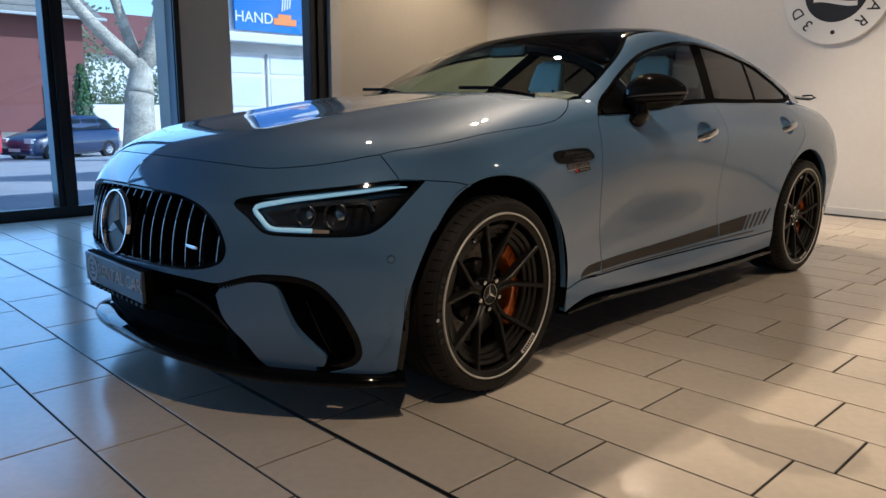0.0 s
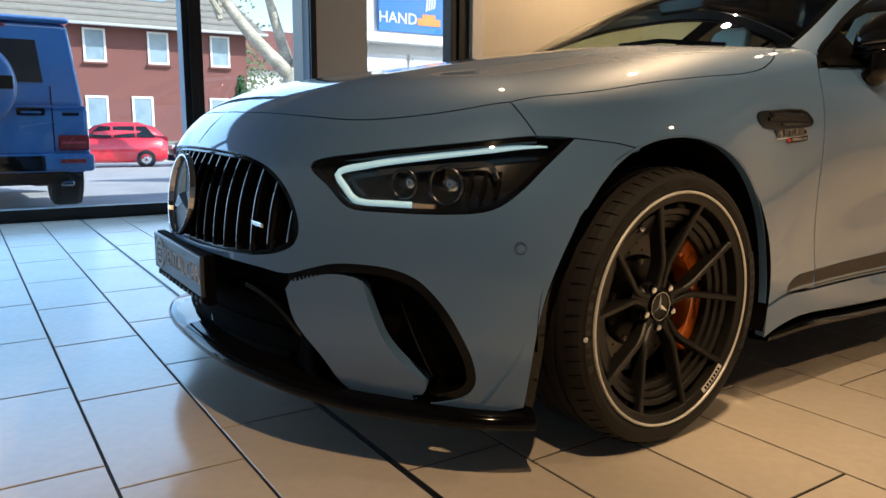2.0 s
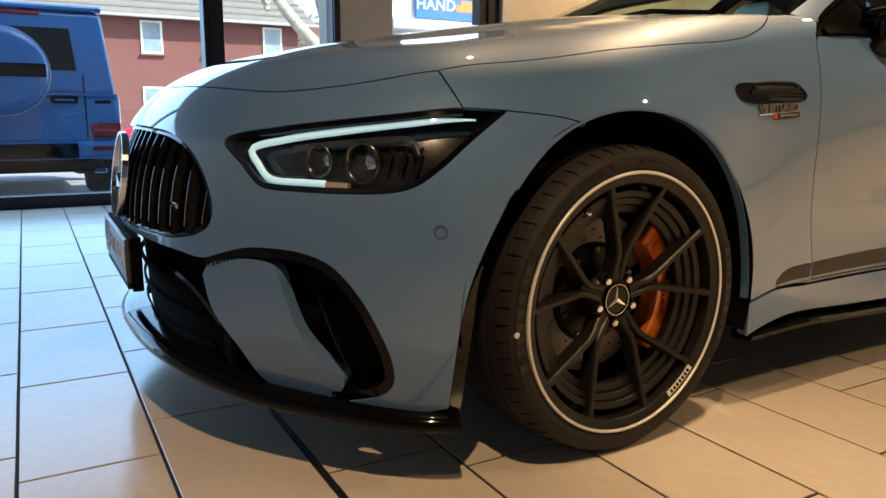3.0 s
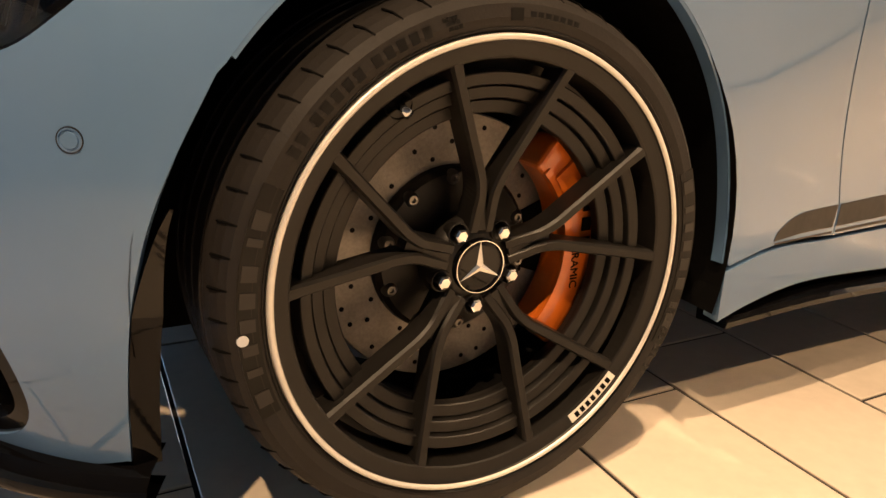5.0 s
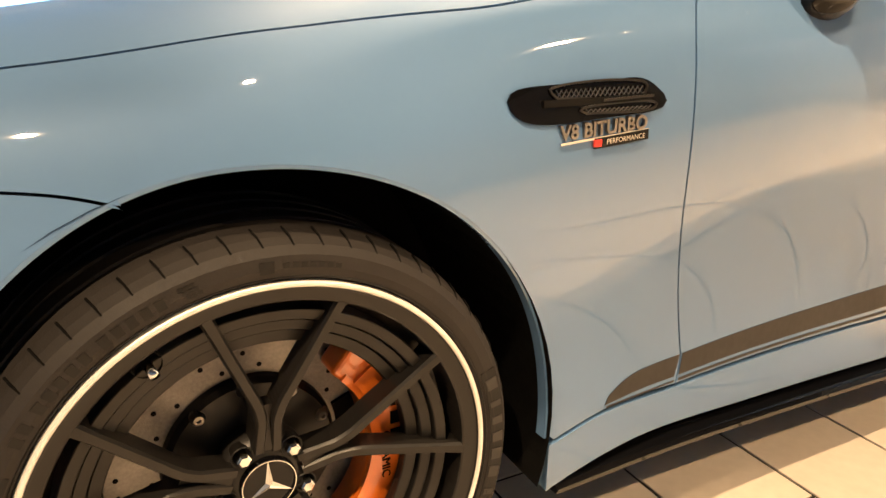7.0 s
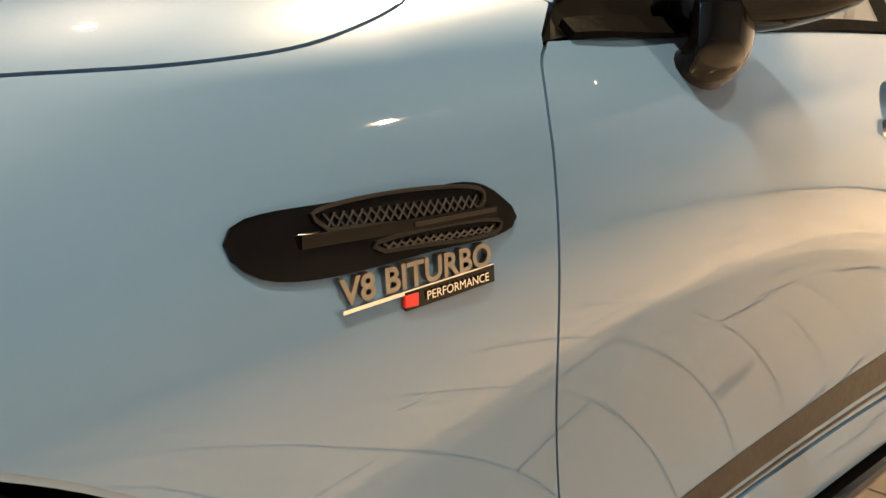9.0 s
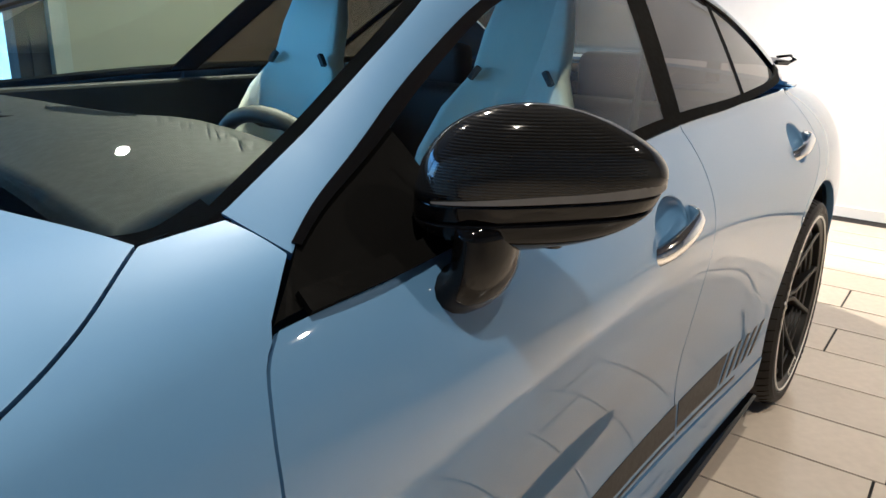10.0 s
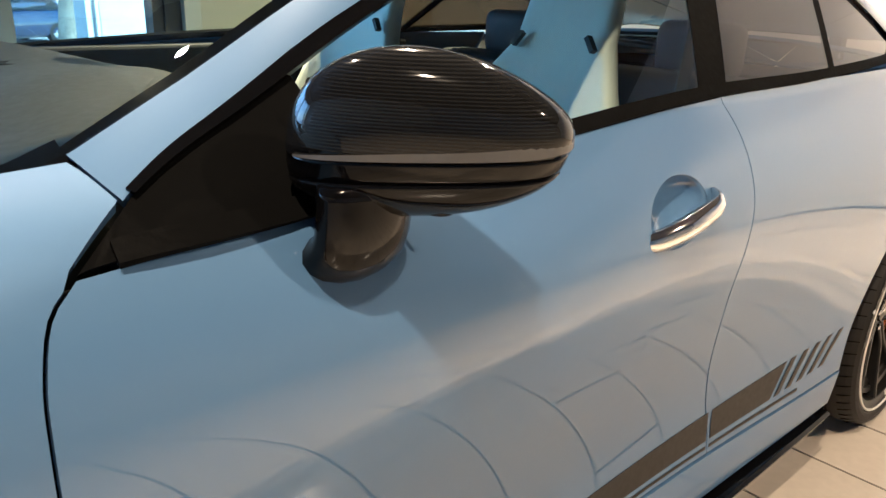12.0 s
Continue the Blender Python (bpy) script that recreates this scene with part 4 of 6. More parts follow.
for y in (-.38, .38):
    part("screen_wiper", sweep([(.62, y - .25, 1.095 - .02), (.66, y + .05, 1.115), (.72, y + .3, 1.12)], rect(.006, .008), up=(0, 0, 1)), MATT, car)
wheel_rim = turned([(.185 + .014 * math.cos(a), .016 * math.sin(a)) for a in np.linspace(0, 2 * math.pi, 11)[:-1]], 40, "x", closed=True)
stw = part("steering_wheel", wheel_rim, TRIM, car, "dark leather steering wheel", smooth=True)
stw.matrix_basis = pose(1.23, -.38, .925, 0, -24, 0)
part("wheel_boss", boxes(((-.01, -.17, -.018), (.02, .17, .018)), ((-.01, -.06, -.06), (.03, .06, .06)), ((-.005, -.02, -.17), (.015, .02, 0)), bevel=.008), TRIM, stw)


def seat(y, x=1.78, rear=False):
    """A bucket seat: cushion, winged back with built-in headrest, dark shell."""
    rows = [(.42, .22, .14), (.60, .25, .13), (.78, .25, .12), (.92, .235, .11), (1.03, .19, .09), (1.12, .135, .085), (1.22, .125, .08), (1.30, .105, .06), (1.325, .06, .03)]
    bm = bmesh.new()
    rr = []
    for z, w, d in rows:
        cx = x + (z - .42) * .32
        q = []
        for i in range(20):
            a = 2 * math.pi * i / 20
            cu, su = math.cos(a), math.sin(a)
            px = d * .5 * np.sign(cu) * abs(cu) ** .6
            py = w * np.sign(su) * abs(su) ** .7
            wing = -.05 * (abs(py) / w) ** 4 * (1 if z < 1.05 else .3)
            q.append(bm.verts.new((cx + px + wing, y + py, z)))
        rr.append(q)
    for a, b in zip(rr, rr[1:]):
        for j in range(20):
            bm.faces.new([a[j], a[(j + 1) % 20], b[(j + 1) % 20], b[j]])
    bm.faces.new(rr[0][::-1])
    bm.faces.new(rr[-1])
    s = part("car_seat", bm, LEATHER, car, "pale leather bucket seat with built-in headrest", smooth=True)
    part("seat_cushion", boxes(((x - .50, y - .25, .38), (x + .02, y + .25, .56)), bevel=.05, seg=4), LEATHER, s, smooth=True)
    part("seat_shell", boxes(((x + .10, y - .20, .45), (x + .14, y + .20, .95)), bevel=.02), TRIM, s)
    for k in (-1, 1):
        part("seat_slot", sweep([(x + .168, y + k * .095, 1.135), (x + .162, y + k * .118, 1.105)], rect(.006, .008), up=(1, 0, 0)), TRIM, s)


seat(-.38)
seat(.38)
part("rear_bench", boxes(((2.45, -.62, .45), (2.65, .62, 1.02)), bevel=.05, seg=3), TRIM, car, "dark rear bench", smooth=True)
for y in (-.36, .36):
    part("head_restraint", boxes(((2.60, y - .13, 1.0), (2.70, y + .13, 1.16)), bevel=.035, seg=3), TRIM, car, smooth=True)
part("centre_console", boxes(((1.05, -.13, .35), (2.1, .13, .66)), bevel=.03), TRIM, car)
part("inner_mirror", boxes(((1.16, -.12, 1.29), (1.19, .12, 1.355)), bevel=.012), BLACK, car)
part("seat_belt", sweep([(2.0, -.70, 1.22), (1.98, -.69, .95), (1.95, -.66, .6)], rect(.024, .002), up=(0, 1, 0)), TRIM, car)

# ---- wheels ----
def arc_words(name, words, r, start, size, y, parent, mat, depth=.0012, turn=1):
    """Raised letters along a circle on the sidewall."""
    bm = bmesh.new()
    a = start
    for ch in words:
        w = {" ": .4, "1": .42, "/": .4, "I": .34, "M": .85}.get(ch, .68) * size
        if ch != " ":
            cu = bpy.data.curves.new("letter", "FONT")
            cu.body, cu.size, cu.extrude, cu.align_x, cu.align_y, cu.resolution_u = ch, size, depth, "CENTER", "CENTER", 2
            tmp = bpy.data.objects.new("letter", cu)
            me = bpy.data.meshes.new_from_object(tmp)
            bpy.data.objects.remove(tmp)
            t = math.degrees(a)
            me.transform(pose(r * math.cos(a), y, r * math.sin(a), 90, 90 - t if turn > 0 else -90 - t, 0))
            bm.from_mesh(me)
            bpy.data.meshes.remove(me)
        a -= turn * w / r
    return part(name, bm, mat, parent)


def sector(r0, r1, a0, a1, y, depth, bm=None, n=10, slope=0.):
    bm = bm or bmesh.new()
    V = []
    for i in range(n + 1):
        a = math.radians(a0 + (a1 - a0) * i / n)
        V.append([bm.verts.new((r * math.cos(a), h + slope * (r - r0), r * math.sin(a))) for r, h in ((r0, y), (r0, y - depth), (r1, y - depth), (r1, y))])
    for a, b in zip(V, V[1:]):
        for j in range(4):
            bm.faces.new([a[j], a[(j + 1) % 4], b[(j + 1) % 4], b[j]])
    bm.faces.new(V[0])
    bm.faces.new(V[-1][::-1])
    bmesh.ops.recalc_face_normals(bm, faces=bm.faces[:])
    return bm


def make_wheel():
    w = part("wheel", turned([(.3045, -.040), (.3042, -.0515), (.3025, -.0535), (.2985, -.0535), (.2968, -.051), (.2965, -.044)], 128), SILVER, car, "black forged wheel with a silver edge line", smooth=True)
    # tyre with grooved tread
    prof = [(.303, -.030), (.3055, -.046), (.312, -.0515), (.322, -.0545), (.337, -.0528), (.347, -.044), (.353, -.030), (.3575, -.012)]
    for g in (.02, .065, .11, .155):
        prof += [(.360, g - .012), (.360, g), (.352, g + .001), (.352, g + .010), (.360, g + .011)]
    prof += [(.358, .185), (.350, .205), (.33, .222), (.30, .22), (.285, .20)]
    part("tyre", turned(prof, 160), RUBBER, w, "low-profile black tyre", smooth=False)
    tyre_rib = turned([(.308, -.0492), (.309, -.0518), (.3105, -.0518), (.3115, -.0505)], 128)
    part("tyre_rib", tyre_rib, LETTER, w, smooth=True)
    bm = bmesh.new()
    for i in range(60):
        a = math.radians(6 * i)
        sweep([(r * math.cos(a + k), y, r * math.sin(a + k)) for r, y, k in ((.3455, -.0445, 0), (.3545, -.029, .006), (.3592, -.011, .014))], rect(.0011, .0012), up=(0, -1, 0), bm=bm)
    tagged(part("tread_sipe", bm, MATT, w), kind="stuff")
    # sidewall marks: plain raised bars where the maker's words stand, sizes lettered
    for a0 in (156, 336):
        plate_ = part("sidewall_patch", sector(.315, .339, a0 - 3, a0 + 45, -.0532, .0012, n=24), LETTER, w)
        for i, wd in enumerate((5.0, 2.2, 4.4, 4.4, 3.8, 3.2, 2.2, 4.6)):
            a = a0 + 2 + 5.3 * i
            part("sidewall_bar", sector(.3185, .3355, a, a + wd * .72, -.0545, .0010, n=3), LETTER2, plate_)
    for i in range(12):
        a = 110 + 2.9 * i + (1.5 if i > 4 else 0) + (1.5 if i > 9 else 0)
        part("sidewall_bar", sector(.318, .331, a, a + 1.9, -.0538, .0008, n=3), LETTER, w)
    for i in range(9):
        part("sidewall_check", sector(.317 + .0055 * (i % 3), .3215 + .0055 * (i % 3), 103 + 1.1 * (i // 3) + (i % 3) * .5, 104 + 1.1 * (i // 3) + (i % 3) * .5, -.0536, .0008, n=1), LETTER, w)
    for i in range(7):
        part("sidewall_bar", sector(.323, .329, 74 + 1.9 * i, 75.3 + 1.9 * i, -.0538, .0008, n=2), LETTER, w)
    part("sidewall_ring", sector(.318, .332, 88.5, 91.5, -.0538, .0008, n=4), LETTER, w)
    arc_words("tyre_size", "275/35 ZR 21", .329, math.radians(-16), .017, -.0548, w, LETTER2)
    part("tyre_dot", turned([(.0001, -.056), (.0065, -.056), (.007, -.054)], 16), WHITE_INK, w, "pale round paint dot").location = (-.333, .001, -.020)
    # barrel
    part("rim_barrel", turned([(.2975, -.052), (.2955, -.047), (.292, -.0455), (.278, -.042), (.2755, -.040), (.2745, .02), (.256, .024)], 128), SATIN, w, "stepped satin black rim well", smooth=False)
    for r0, r1, y in ((.2585, .2425, -.0235), (.2405, .2245, -.0125), (.2225, .205, -.0015)):
        part("barrel_step", turned([(r0, y + .04), (r0, y + .0015), (r0 - .0015, y), (r1 + .0015, y + .0025), (r1, y + .004), (r1 - .001, y + .018)], 128), SATIN, w, smooth=False)
    part("barrel_tube", turned([(.204, .008), (.206, .012), (.224, .018), (.226, .20)], 96), MATT, w, smooth=False)
    # spokes: five forked pairs
    hub = part("hub", turned([(.0001, .006), (.040, .004), (.052, .008), (.064, .018), (.066, .05)], 64), SATIN, w, smooth=True)
    for k in range(5):
        c = 15 + 72 * k
        for sgn in (1, -1):
            def at(r, da, y):
                a = math.radians(c + sgn * da)
                return np.array((r * math.cos(a), y, r * math.sin(a)))
            A, B, D = at(.289, 17.6, -.034), at(.112, 5.2, -.006), at(.05, 13.5, .007)
            pts = [A + (B - A) * k for k in (0, .25, .5, .75, .9)] + [B * .9 + .05 * (A + D)] + [B + (D - B) * k for k in (.2, .6, 1)]
            q = smooth_line(pts, .008)
            tp = [1.0 + .25 * max(0, 1 - i / 5) for i in range(len(q))]
            part("spoke", sweep(q, [(-.0085, .030), (-.0078, -.003), (-.0050, -.0075), (.0050, -.0075), (.0078, -.003), (.0085, .030)], up=(0, 1, 0), taper=tp), SATIN, w, smooth=False)
        a = math.radians(c)
        part("spoke_web", sweep([(r * math.cos(a), .012, r * math.sin(a)) for r in (.05, .075, .105, .118)], rect(.011, .012), up=(0, 1, 0)), SATIN, w)
        b = math.radians(51 + 72 * k)
        well = part("nut_well", turned([(.0155, -.001), (.0148, -.004), (.013, .0), (.012, .02)], 24), SATIN, w, smooth=True)
        well.location = (.056 * math.cos(b), .006, .056 * math.sin(b))
        nut = turned([(.0001, -.014), (.007, -.014), (.0098, -.012), (.0100, .01)], 6)
        nut_ob = part("wheel_nut", nut, CHROME, w, "bright wheel nut")
        nut_ob.location = (.056 * math.cos(b), .006, .056 * math.sin(b))
    cap = part("centre_cap", turned([(.0001, -.003), (.030, -.003), (.037, -.002), (.039, .003), (.039, .02)], 48), BLACK, w, "black centre cap with a silver emblem", smooth=False)
    star(.0375, .006, .0022, CHROME, cap, pose(0, -.0035, 0), ring=.0022)
    # brake
    disc = part("brake_disc", turned([(.196, .105), (.196, .085), (.194, .083), (.122, .083), (.120, .075), (.112, .068), (.06, .066)], 96), DISC, w, "drilled grey brake disc", smooth=False)
    part("disc_bell", turned([(.124, .0815), (.122, .072), (.115, .064), (.05, .060)], 48), SATIN, disc, "black disc bell")
    for n_h, r, o in ((14, .135, 0), (14, .155, 9), (28, .178, 5)):
        for i in range(n_h):
            a = math.radians(360 / n_h * i + o + (4 if i % 2 else 0))
            h = part("disc_hole", turned([(.0001, .0822), (.0036, .0822), (.0036, .084)], 8), MATT, disc)
            h.location = (r * math.cos(a), 0, r * math.sin(a))
    for i in range(10):
        a = math.radians(22 + 36 * i)
        bt = part("disc_bolt", turned([(.0001, .062), (.003, .062), (.0035, .058), (.0065, .058), (.0095, .062), (.0115, .066), (.012, .074)], 16), STEEL, disc, "steel disc bolt")
        bt.location = (.109 * math.cos(a), .0, .109 * math.sin(a))
    cal = part("brake_caliper", sector(.160, .2175, -47, 50, .078, .054, n=24), COPPER, w, "bronze-orange brake caliper with dark lettering")
    bmesh_c = bmesh.new()
    bmesh_c.from_mesh(cal.data)
    bmesh.ops.bevel(bmesh_c, geom=[e for e in bmesh_c.edges if e.calc_face_angle(0) > .6], offset=.008, segments=3, affect="EDGES", profile=.5)
    bmesh_c.to_mesh(cal.data)
    bmesh_c.free()
    part("caliper_rib", sector(.17, .220, 26, 38, .030, .012, n=6), COPPER, cal)
    part("caliper_rib", sector(.161, .172, -42, 44, .030, .010, n=16), COPPER, cal)
    lettering("caliper_words", "CERAMIC", .019, pose(.184, .0232, -.03, 90, 90, 0), MATT, cal, .0006)
    for i in range(3):
        part("caliper_bar", boxes(((.192, .0215, .05 - .03 * i), (.208, .0245, .070 - .03 * i))), MATT, cal)
    part("caliper_pad", sector(.13, .19, -20, 20, .095, .018, n=10), MATT, w)
    # valve and rim plate
    v = part("valve", sweep([(-.134, -.02, .223), (-.128, -.038, .213)], oval(.0062, .0062, 10), up=(0, 1, 0)), CHROME, w, "short metal tyre valve", smooth=True)
    part("valve_pocket", turned([(.0001, .004), (.014, .002), (.017, -.006), (.0185, -.003)], 20), MATT, w).location = (-.134, -.018, .223)
    part("rim_plate", sector(.2790, .2920, -60, -41, -.0424, .0016, n=12, slope=-.25), SILVER, w, "small silver plate with dark bars")
    for i in range(7):
        part("rim_plate_bar", sector(.2815, .2895, -58 + 2.3 * i, -56.6 + 2.3 * i, -.0446, .0008, n=2, slope=-.25), MATT, w)
    # dish: the rim and tyre stand proud of the hub
    still = {disc, cal, *disc.children, *cal.children}
    for o in (w, *w.children_recursive):
        if o in still or o.name.startswith("caliper_pad"):
            continue
        for vt in o.data.vertices:
            p = o.matrix_basis @ vt.co if o is not w else vt.co
            r = math.hypot(p.x, p.z)
            vt.co.y -= .004 * min(max((r - .10) / .19, 0), 1)
    return w


wheel = make_wheel()
wheel.matrix_basis = pose(0, -.945, HUB_Z, 0, 0, 2.5)


def copy_part(ob, m):
    made = {}
    for o in (ob, *ob.children_recursive):
        made[o] = o.copy()
        scene.collection.objects.link(made[o])
        made[o].parent = made.get(o.parent, car)
    made[ob].matrix_basis = m


copy_part(wheel, pose(2.951, -.916, HUB_Z, 0, 21, 0))
copy_part(wheel, pose(0, .945, HUB_Z, 0, 0, 180))
copy_part(wheel, pose(2.951, .916, HUB_Z, 0, 0, 180))

# ---- mirrors ----
def mirror_shell(z0, z1, grow=0., n=48, m=14):
    """The part of the egg-shaped housing between two heights, -1 to 1."""
    bm = bmesh.new()
    rr = []
    for i in range(m + 1):
        s = math.sin(math.asin(z0) + (math.asin(z1) - math.asin(z0)) * i / m)
        k = max(1 - abs(s) ** 2.7, 1e-5) ** .5
        q = []
        for j in range(n):
            a = 2 * math.pi * j / n
            c, d = math.cos(a), math.sin(a)
            lat = (.137 + grow) * k * math.copysign(abs(c) ** (.60 if c > 0 else .85), c)
            dep = (.064 + grow) * k * math.copysign(abs(d) ** .85, d) * (1 if d < 0 else .65)
            u = lat / .14
            h = (.092 * (1 - .20 * u - .13 * (u + .3) ** 2) if s > 0 else .072 * (1 - .08 * u)) * s
            q.append(bm.verts.new((dep - .012 * s, -lat - .012 * s, h + .006 * u)))
        rr.append(q)
    for a, b in zip(rr, rr[1:]):
        for j in range(n):
            bm.faces.new([a[j], a[(j + 1) % n], b[(j + 1) % n], b[j]])
    bm.faces.new(rr[0][::-1])
    bm.faces.new(rr[-1])
    bmesh.ops.recalc_face_normals(bm, faces=bm.faces[:])
    return bm


STRIP = material("grey_lens", (.11, .105, .10), .2, spread=.1)


def side_mirror(side):
    at = pose(1.036, -.974 * side, 1.084, 0, 0, 41 * side)
    cap = part("side_mirror", mirrored(mirror_shell(-.04, 1, m=16), side), CARBON, car, "black carbon-weave door mirror", smooth=True)
    cap.matrix_basis = at
    part("mirror_housing", mirrored(mirror_shell(-1, -.365), side), BLACK, cap, smooth=True)
    part("mirror_band", mirrored(mirror_shell(-.36, -.045, -.0015, m=4), side), BLACK, cap, smooth=True)
    strip = []
    for i in range(26):
        a = math.radians(-150 + i * 5.6)
        cc, d = math.cos(a), math.sin(a)
        lat, dep = .1368 * math.copysign(abs(cc) ** (.60 if cc > 0 else .85), cc), .0638 * math.copysign(abs(d) ** .85, d) * (1 if d < 0 else .65)
        strip.append((dep, (-lat) * side, -.004 + .006 * lat / .14 + .012 * (i / 25)))
    part("indicator", sweep(strip, rect(.002, .0058), up=(0, 0, 1), taper=[min(1, .2 + i / 22) for i in range(26)]), STRIP, cap, "grey indicator strip")
    cam_bump = part("mirror_camera", turned([(.0001, -.070), (.014, -.068), (.018, -.058), (.02, -.04)], 20, "z"), BLACK, cap, smooth=True)
    cam_bump.location = (-.008, -.015 * side, .004)
    foot = smooth_line([(.985, -.880 * side, .962), (.985, -.912 * side, .968), (.985, -.938 * side, .99), (.985, -.945 * side, 1.05)], .01)
    part("mirror_foot", sweep(foot, oval(.029, .052, 16), up=(1, 0, .01), taper=[1.1 - .1 * i / (len(foot) - 1) for i in range(len(foot))]), BLACK, cap, smooth=True).parent = car
    part("mirror_pane", boxes(((.0405, -.10, -.035), (.0435, .10, .055)), bevel=.001), CHROME, cap)


side_mirror(1)

# ---- fender vent, badge, stripes, sensors ----
vent_line = on_side(body, [(.47, .8625), (.53, .8645), (.569, .866), (.592, .861), (.612, .848), (.626, .834), (.622, .824), (.598, .817), (.52, .813), (.445, .809), (.395, .8105), (.366, .817), (.350, .828), (.343, .840), (.346, .850), (.358, .8565), (.378, .8595), (.42, .861), (.47, .8625)])
for ob in panel("fender_vent", [vent_line[:-1]], (0, 1, 0), body, BLACK, car, lift=.003, gap=0, step=.012, flange=.006, label="gloss black vent with crossed mesh on the fender"):
    s = 1 if ob.data.vertices[0].co.y < 0 else -1
    for z0, z1, xa, xb in ((.842, .857, .425, .582), (.820, .829, .475, .600)):
        q = on_side(body, [(xa, z0), (xb, z0 + .002), (xb + .004, z1), (xa - .012, z1 - .003), (xa, z0)], .006)
        n0 = normals(body, q)
        part("vent_frame", sweep((q + n0 * .004) * np.array([1, s, 1]), rect(.0016, .002), up=[tuple(v) for v in n0 * np.array([1, s, 1])]), SATIN, ob)
        nb = int((xb - xa) / .0085)
        for lean in (-.010, .010):
            bm = bmesh.new()
            for i in range(nb):
                x = xa + .003 + .0085 * i
                e = on_side(body, [(x - lean / 2, z0 + .001), (x + lean / 2, z1 - .002)], .02)
                sweep((e + np.array([0, -.0042, 0])) * np.array([1, s, 1]), rect(.0009, .0012), up=(0, -1, 0), bm=bm)
            part("vent_mesh", bm, LAMP_METAL, ob)
    bar = on_side(body, [(.40, .838), (.50, .838), (.598, .840)], .02)
    part("vent_bar", sweep((bar + np.array([0, -.004, 0])) * np.array([1, s, 1]), rect(.005, .003), up=(0, -1, 0)), BLACK, ob)
    bar = on_side(body, [(.505, .838), (.597, .841)], .02)
    part("vent_slot", sweep((bar + np.array([0, -.0072, 0])) * np.array([1, s, 1]), rect(.0018, .0008), up=(0, -1, 0)), SATIN, ob)
for s in (1, -1):
    face = lambda x, z: cast(body, np.array([[x, -1.6, z]]), np.array([[0, 1., 0]]), 1.4, 70)[0][0]
    p = face(.508, .799)
    turn = 1.7 if s > 0 else 180 - 1.7
    bd = lettering("engine_badge", "V8 BITURBO", .0285, pose(p[0], s * (p[1] - .0035), p[2], 90, -2.5 * s, turn), STEEL, car, .003, "raised dark metal engine lettering", .0007)
    bd.scale = (1.02, 1, 1)
    q = on_side(body, [(.428, .782), (.50, .786), (.592, .792)], .01)
    part("badge_rule", sweep((q + np.array([0, -.002, 0])) * np.array([1, s, 1]), rect(.0016, .002), up=(0, -1, 0)), CHROME, car)
    q = on_side(body, [(.49, .778), (.54, .781), (.592, .785)], .01)
    pl = part("badge_plate", sweep((q + np.array([0, -.002, 0])) * np.array([1, s, 1]), rect(.0075, .002), up=(0, -1, 0)), BLACK, car)
    p = face(.547, .7815)
    lettering("badge_lettering", "PERFORMANCE", .0105, pose(p[0], s * (p[1] - .0058), p[2], 90, -3 * s, turn), CHROME, pl, .0004)
    p = face(.496, .7785)
    red = material("red_mark", (.6, .03, .02), .4, spread=.02) if s > 0 else red
    part("badge_mark", boxes(((p[0] - .007, s * p[1] - .0045, p[2] - .0055), (p[0] + .007, s * p[1] + .0045, p[2] + .0055)), bevel=.001), red, pl)


def stripe(lo, hi, names=("stripe",)):
    a, b = on_side(body, lo), on_side(body, hi[::-1])
    panel("stripe_decal", [a, b], (0, 1, 0), body, DECAL, car, lift=.0012, gap=0, step=.03, flange=0.0008, label="matt black stripe foil along the sill")


stripe([(.566, .328), (.65, .331), (.742, .329)], [(.574, .342), (.60, .356), (.633, .366), (.68, .369), (.754, .369)])
stripe([(.755, .329), (1.41, .327), (1.912, .338)], [(.762, .369), (1.4, .380), (1.908, .408)])
stripe([(1.926, .339), (2.05, .343), (2.17, .348)], [(1.922, .409), (2.08, .421), (2.22, .433)])
for i in range(5):
    stripe([(2.19 + .05 * i, .348 + .004 * i), (2.212 + .05 * i, .350 + .004 * i)], [(2.24 + .055 * i, .434 + .004 * i), (2.262 + .055 * i, .436 + .004 * i)])
stripe([(.57, .3215), (.742, .3185)], [(.57, .3245), (.742, .3215)])
stripe([(.755, .3175), (1.41, .312), (1.912, .318)], [(.755, .3225), (1.41, .318), (1.912, .325)])
stripe([(1.926, .318), (2.3, .328)], [(1.926, .325), (2.3, .336)])
for s in (1, -1):
    p = snap(body, np.array([(-.478, -.96, .552)]))[0]
    n0 = normals(body, p[None])[0]
    sn = part("parking_sensor", turned([(.0001, -.0015), (.0085, -.0015), (.0092, .001), (.0105, .001), (.0112, -.0012), (.0125, -.0008), (.013, .002)], 24), PAINT, car, smooth=False)
    part("sensor_gap", turned([(.0126, -.0010), (.0129, -.0014), (.0136, -.0013), (.0139, .002)], 24), SATIN, sn, "dark ring round the sensor")
    sn.matrix_basis = pose(p[0], p[1] * s, p[2], 0, 0, (math.degrees(math.atan2(n0[1], n0[0])) + 90) * s + (0 if s > 0 else 180))

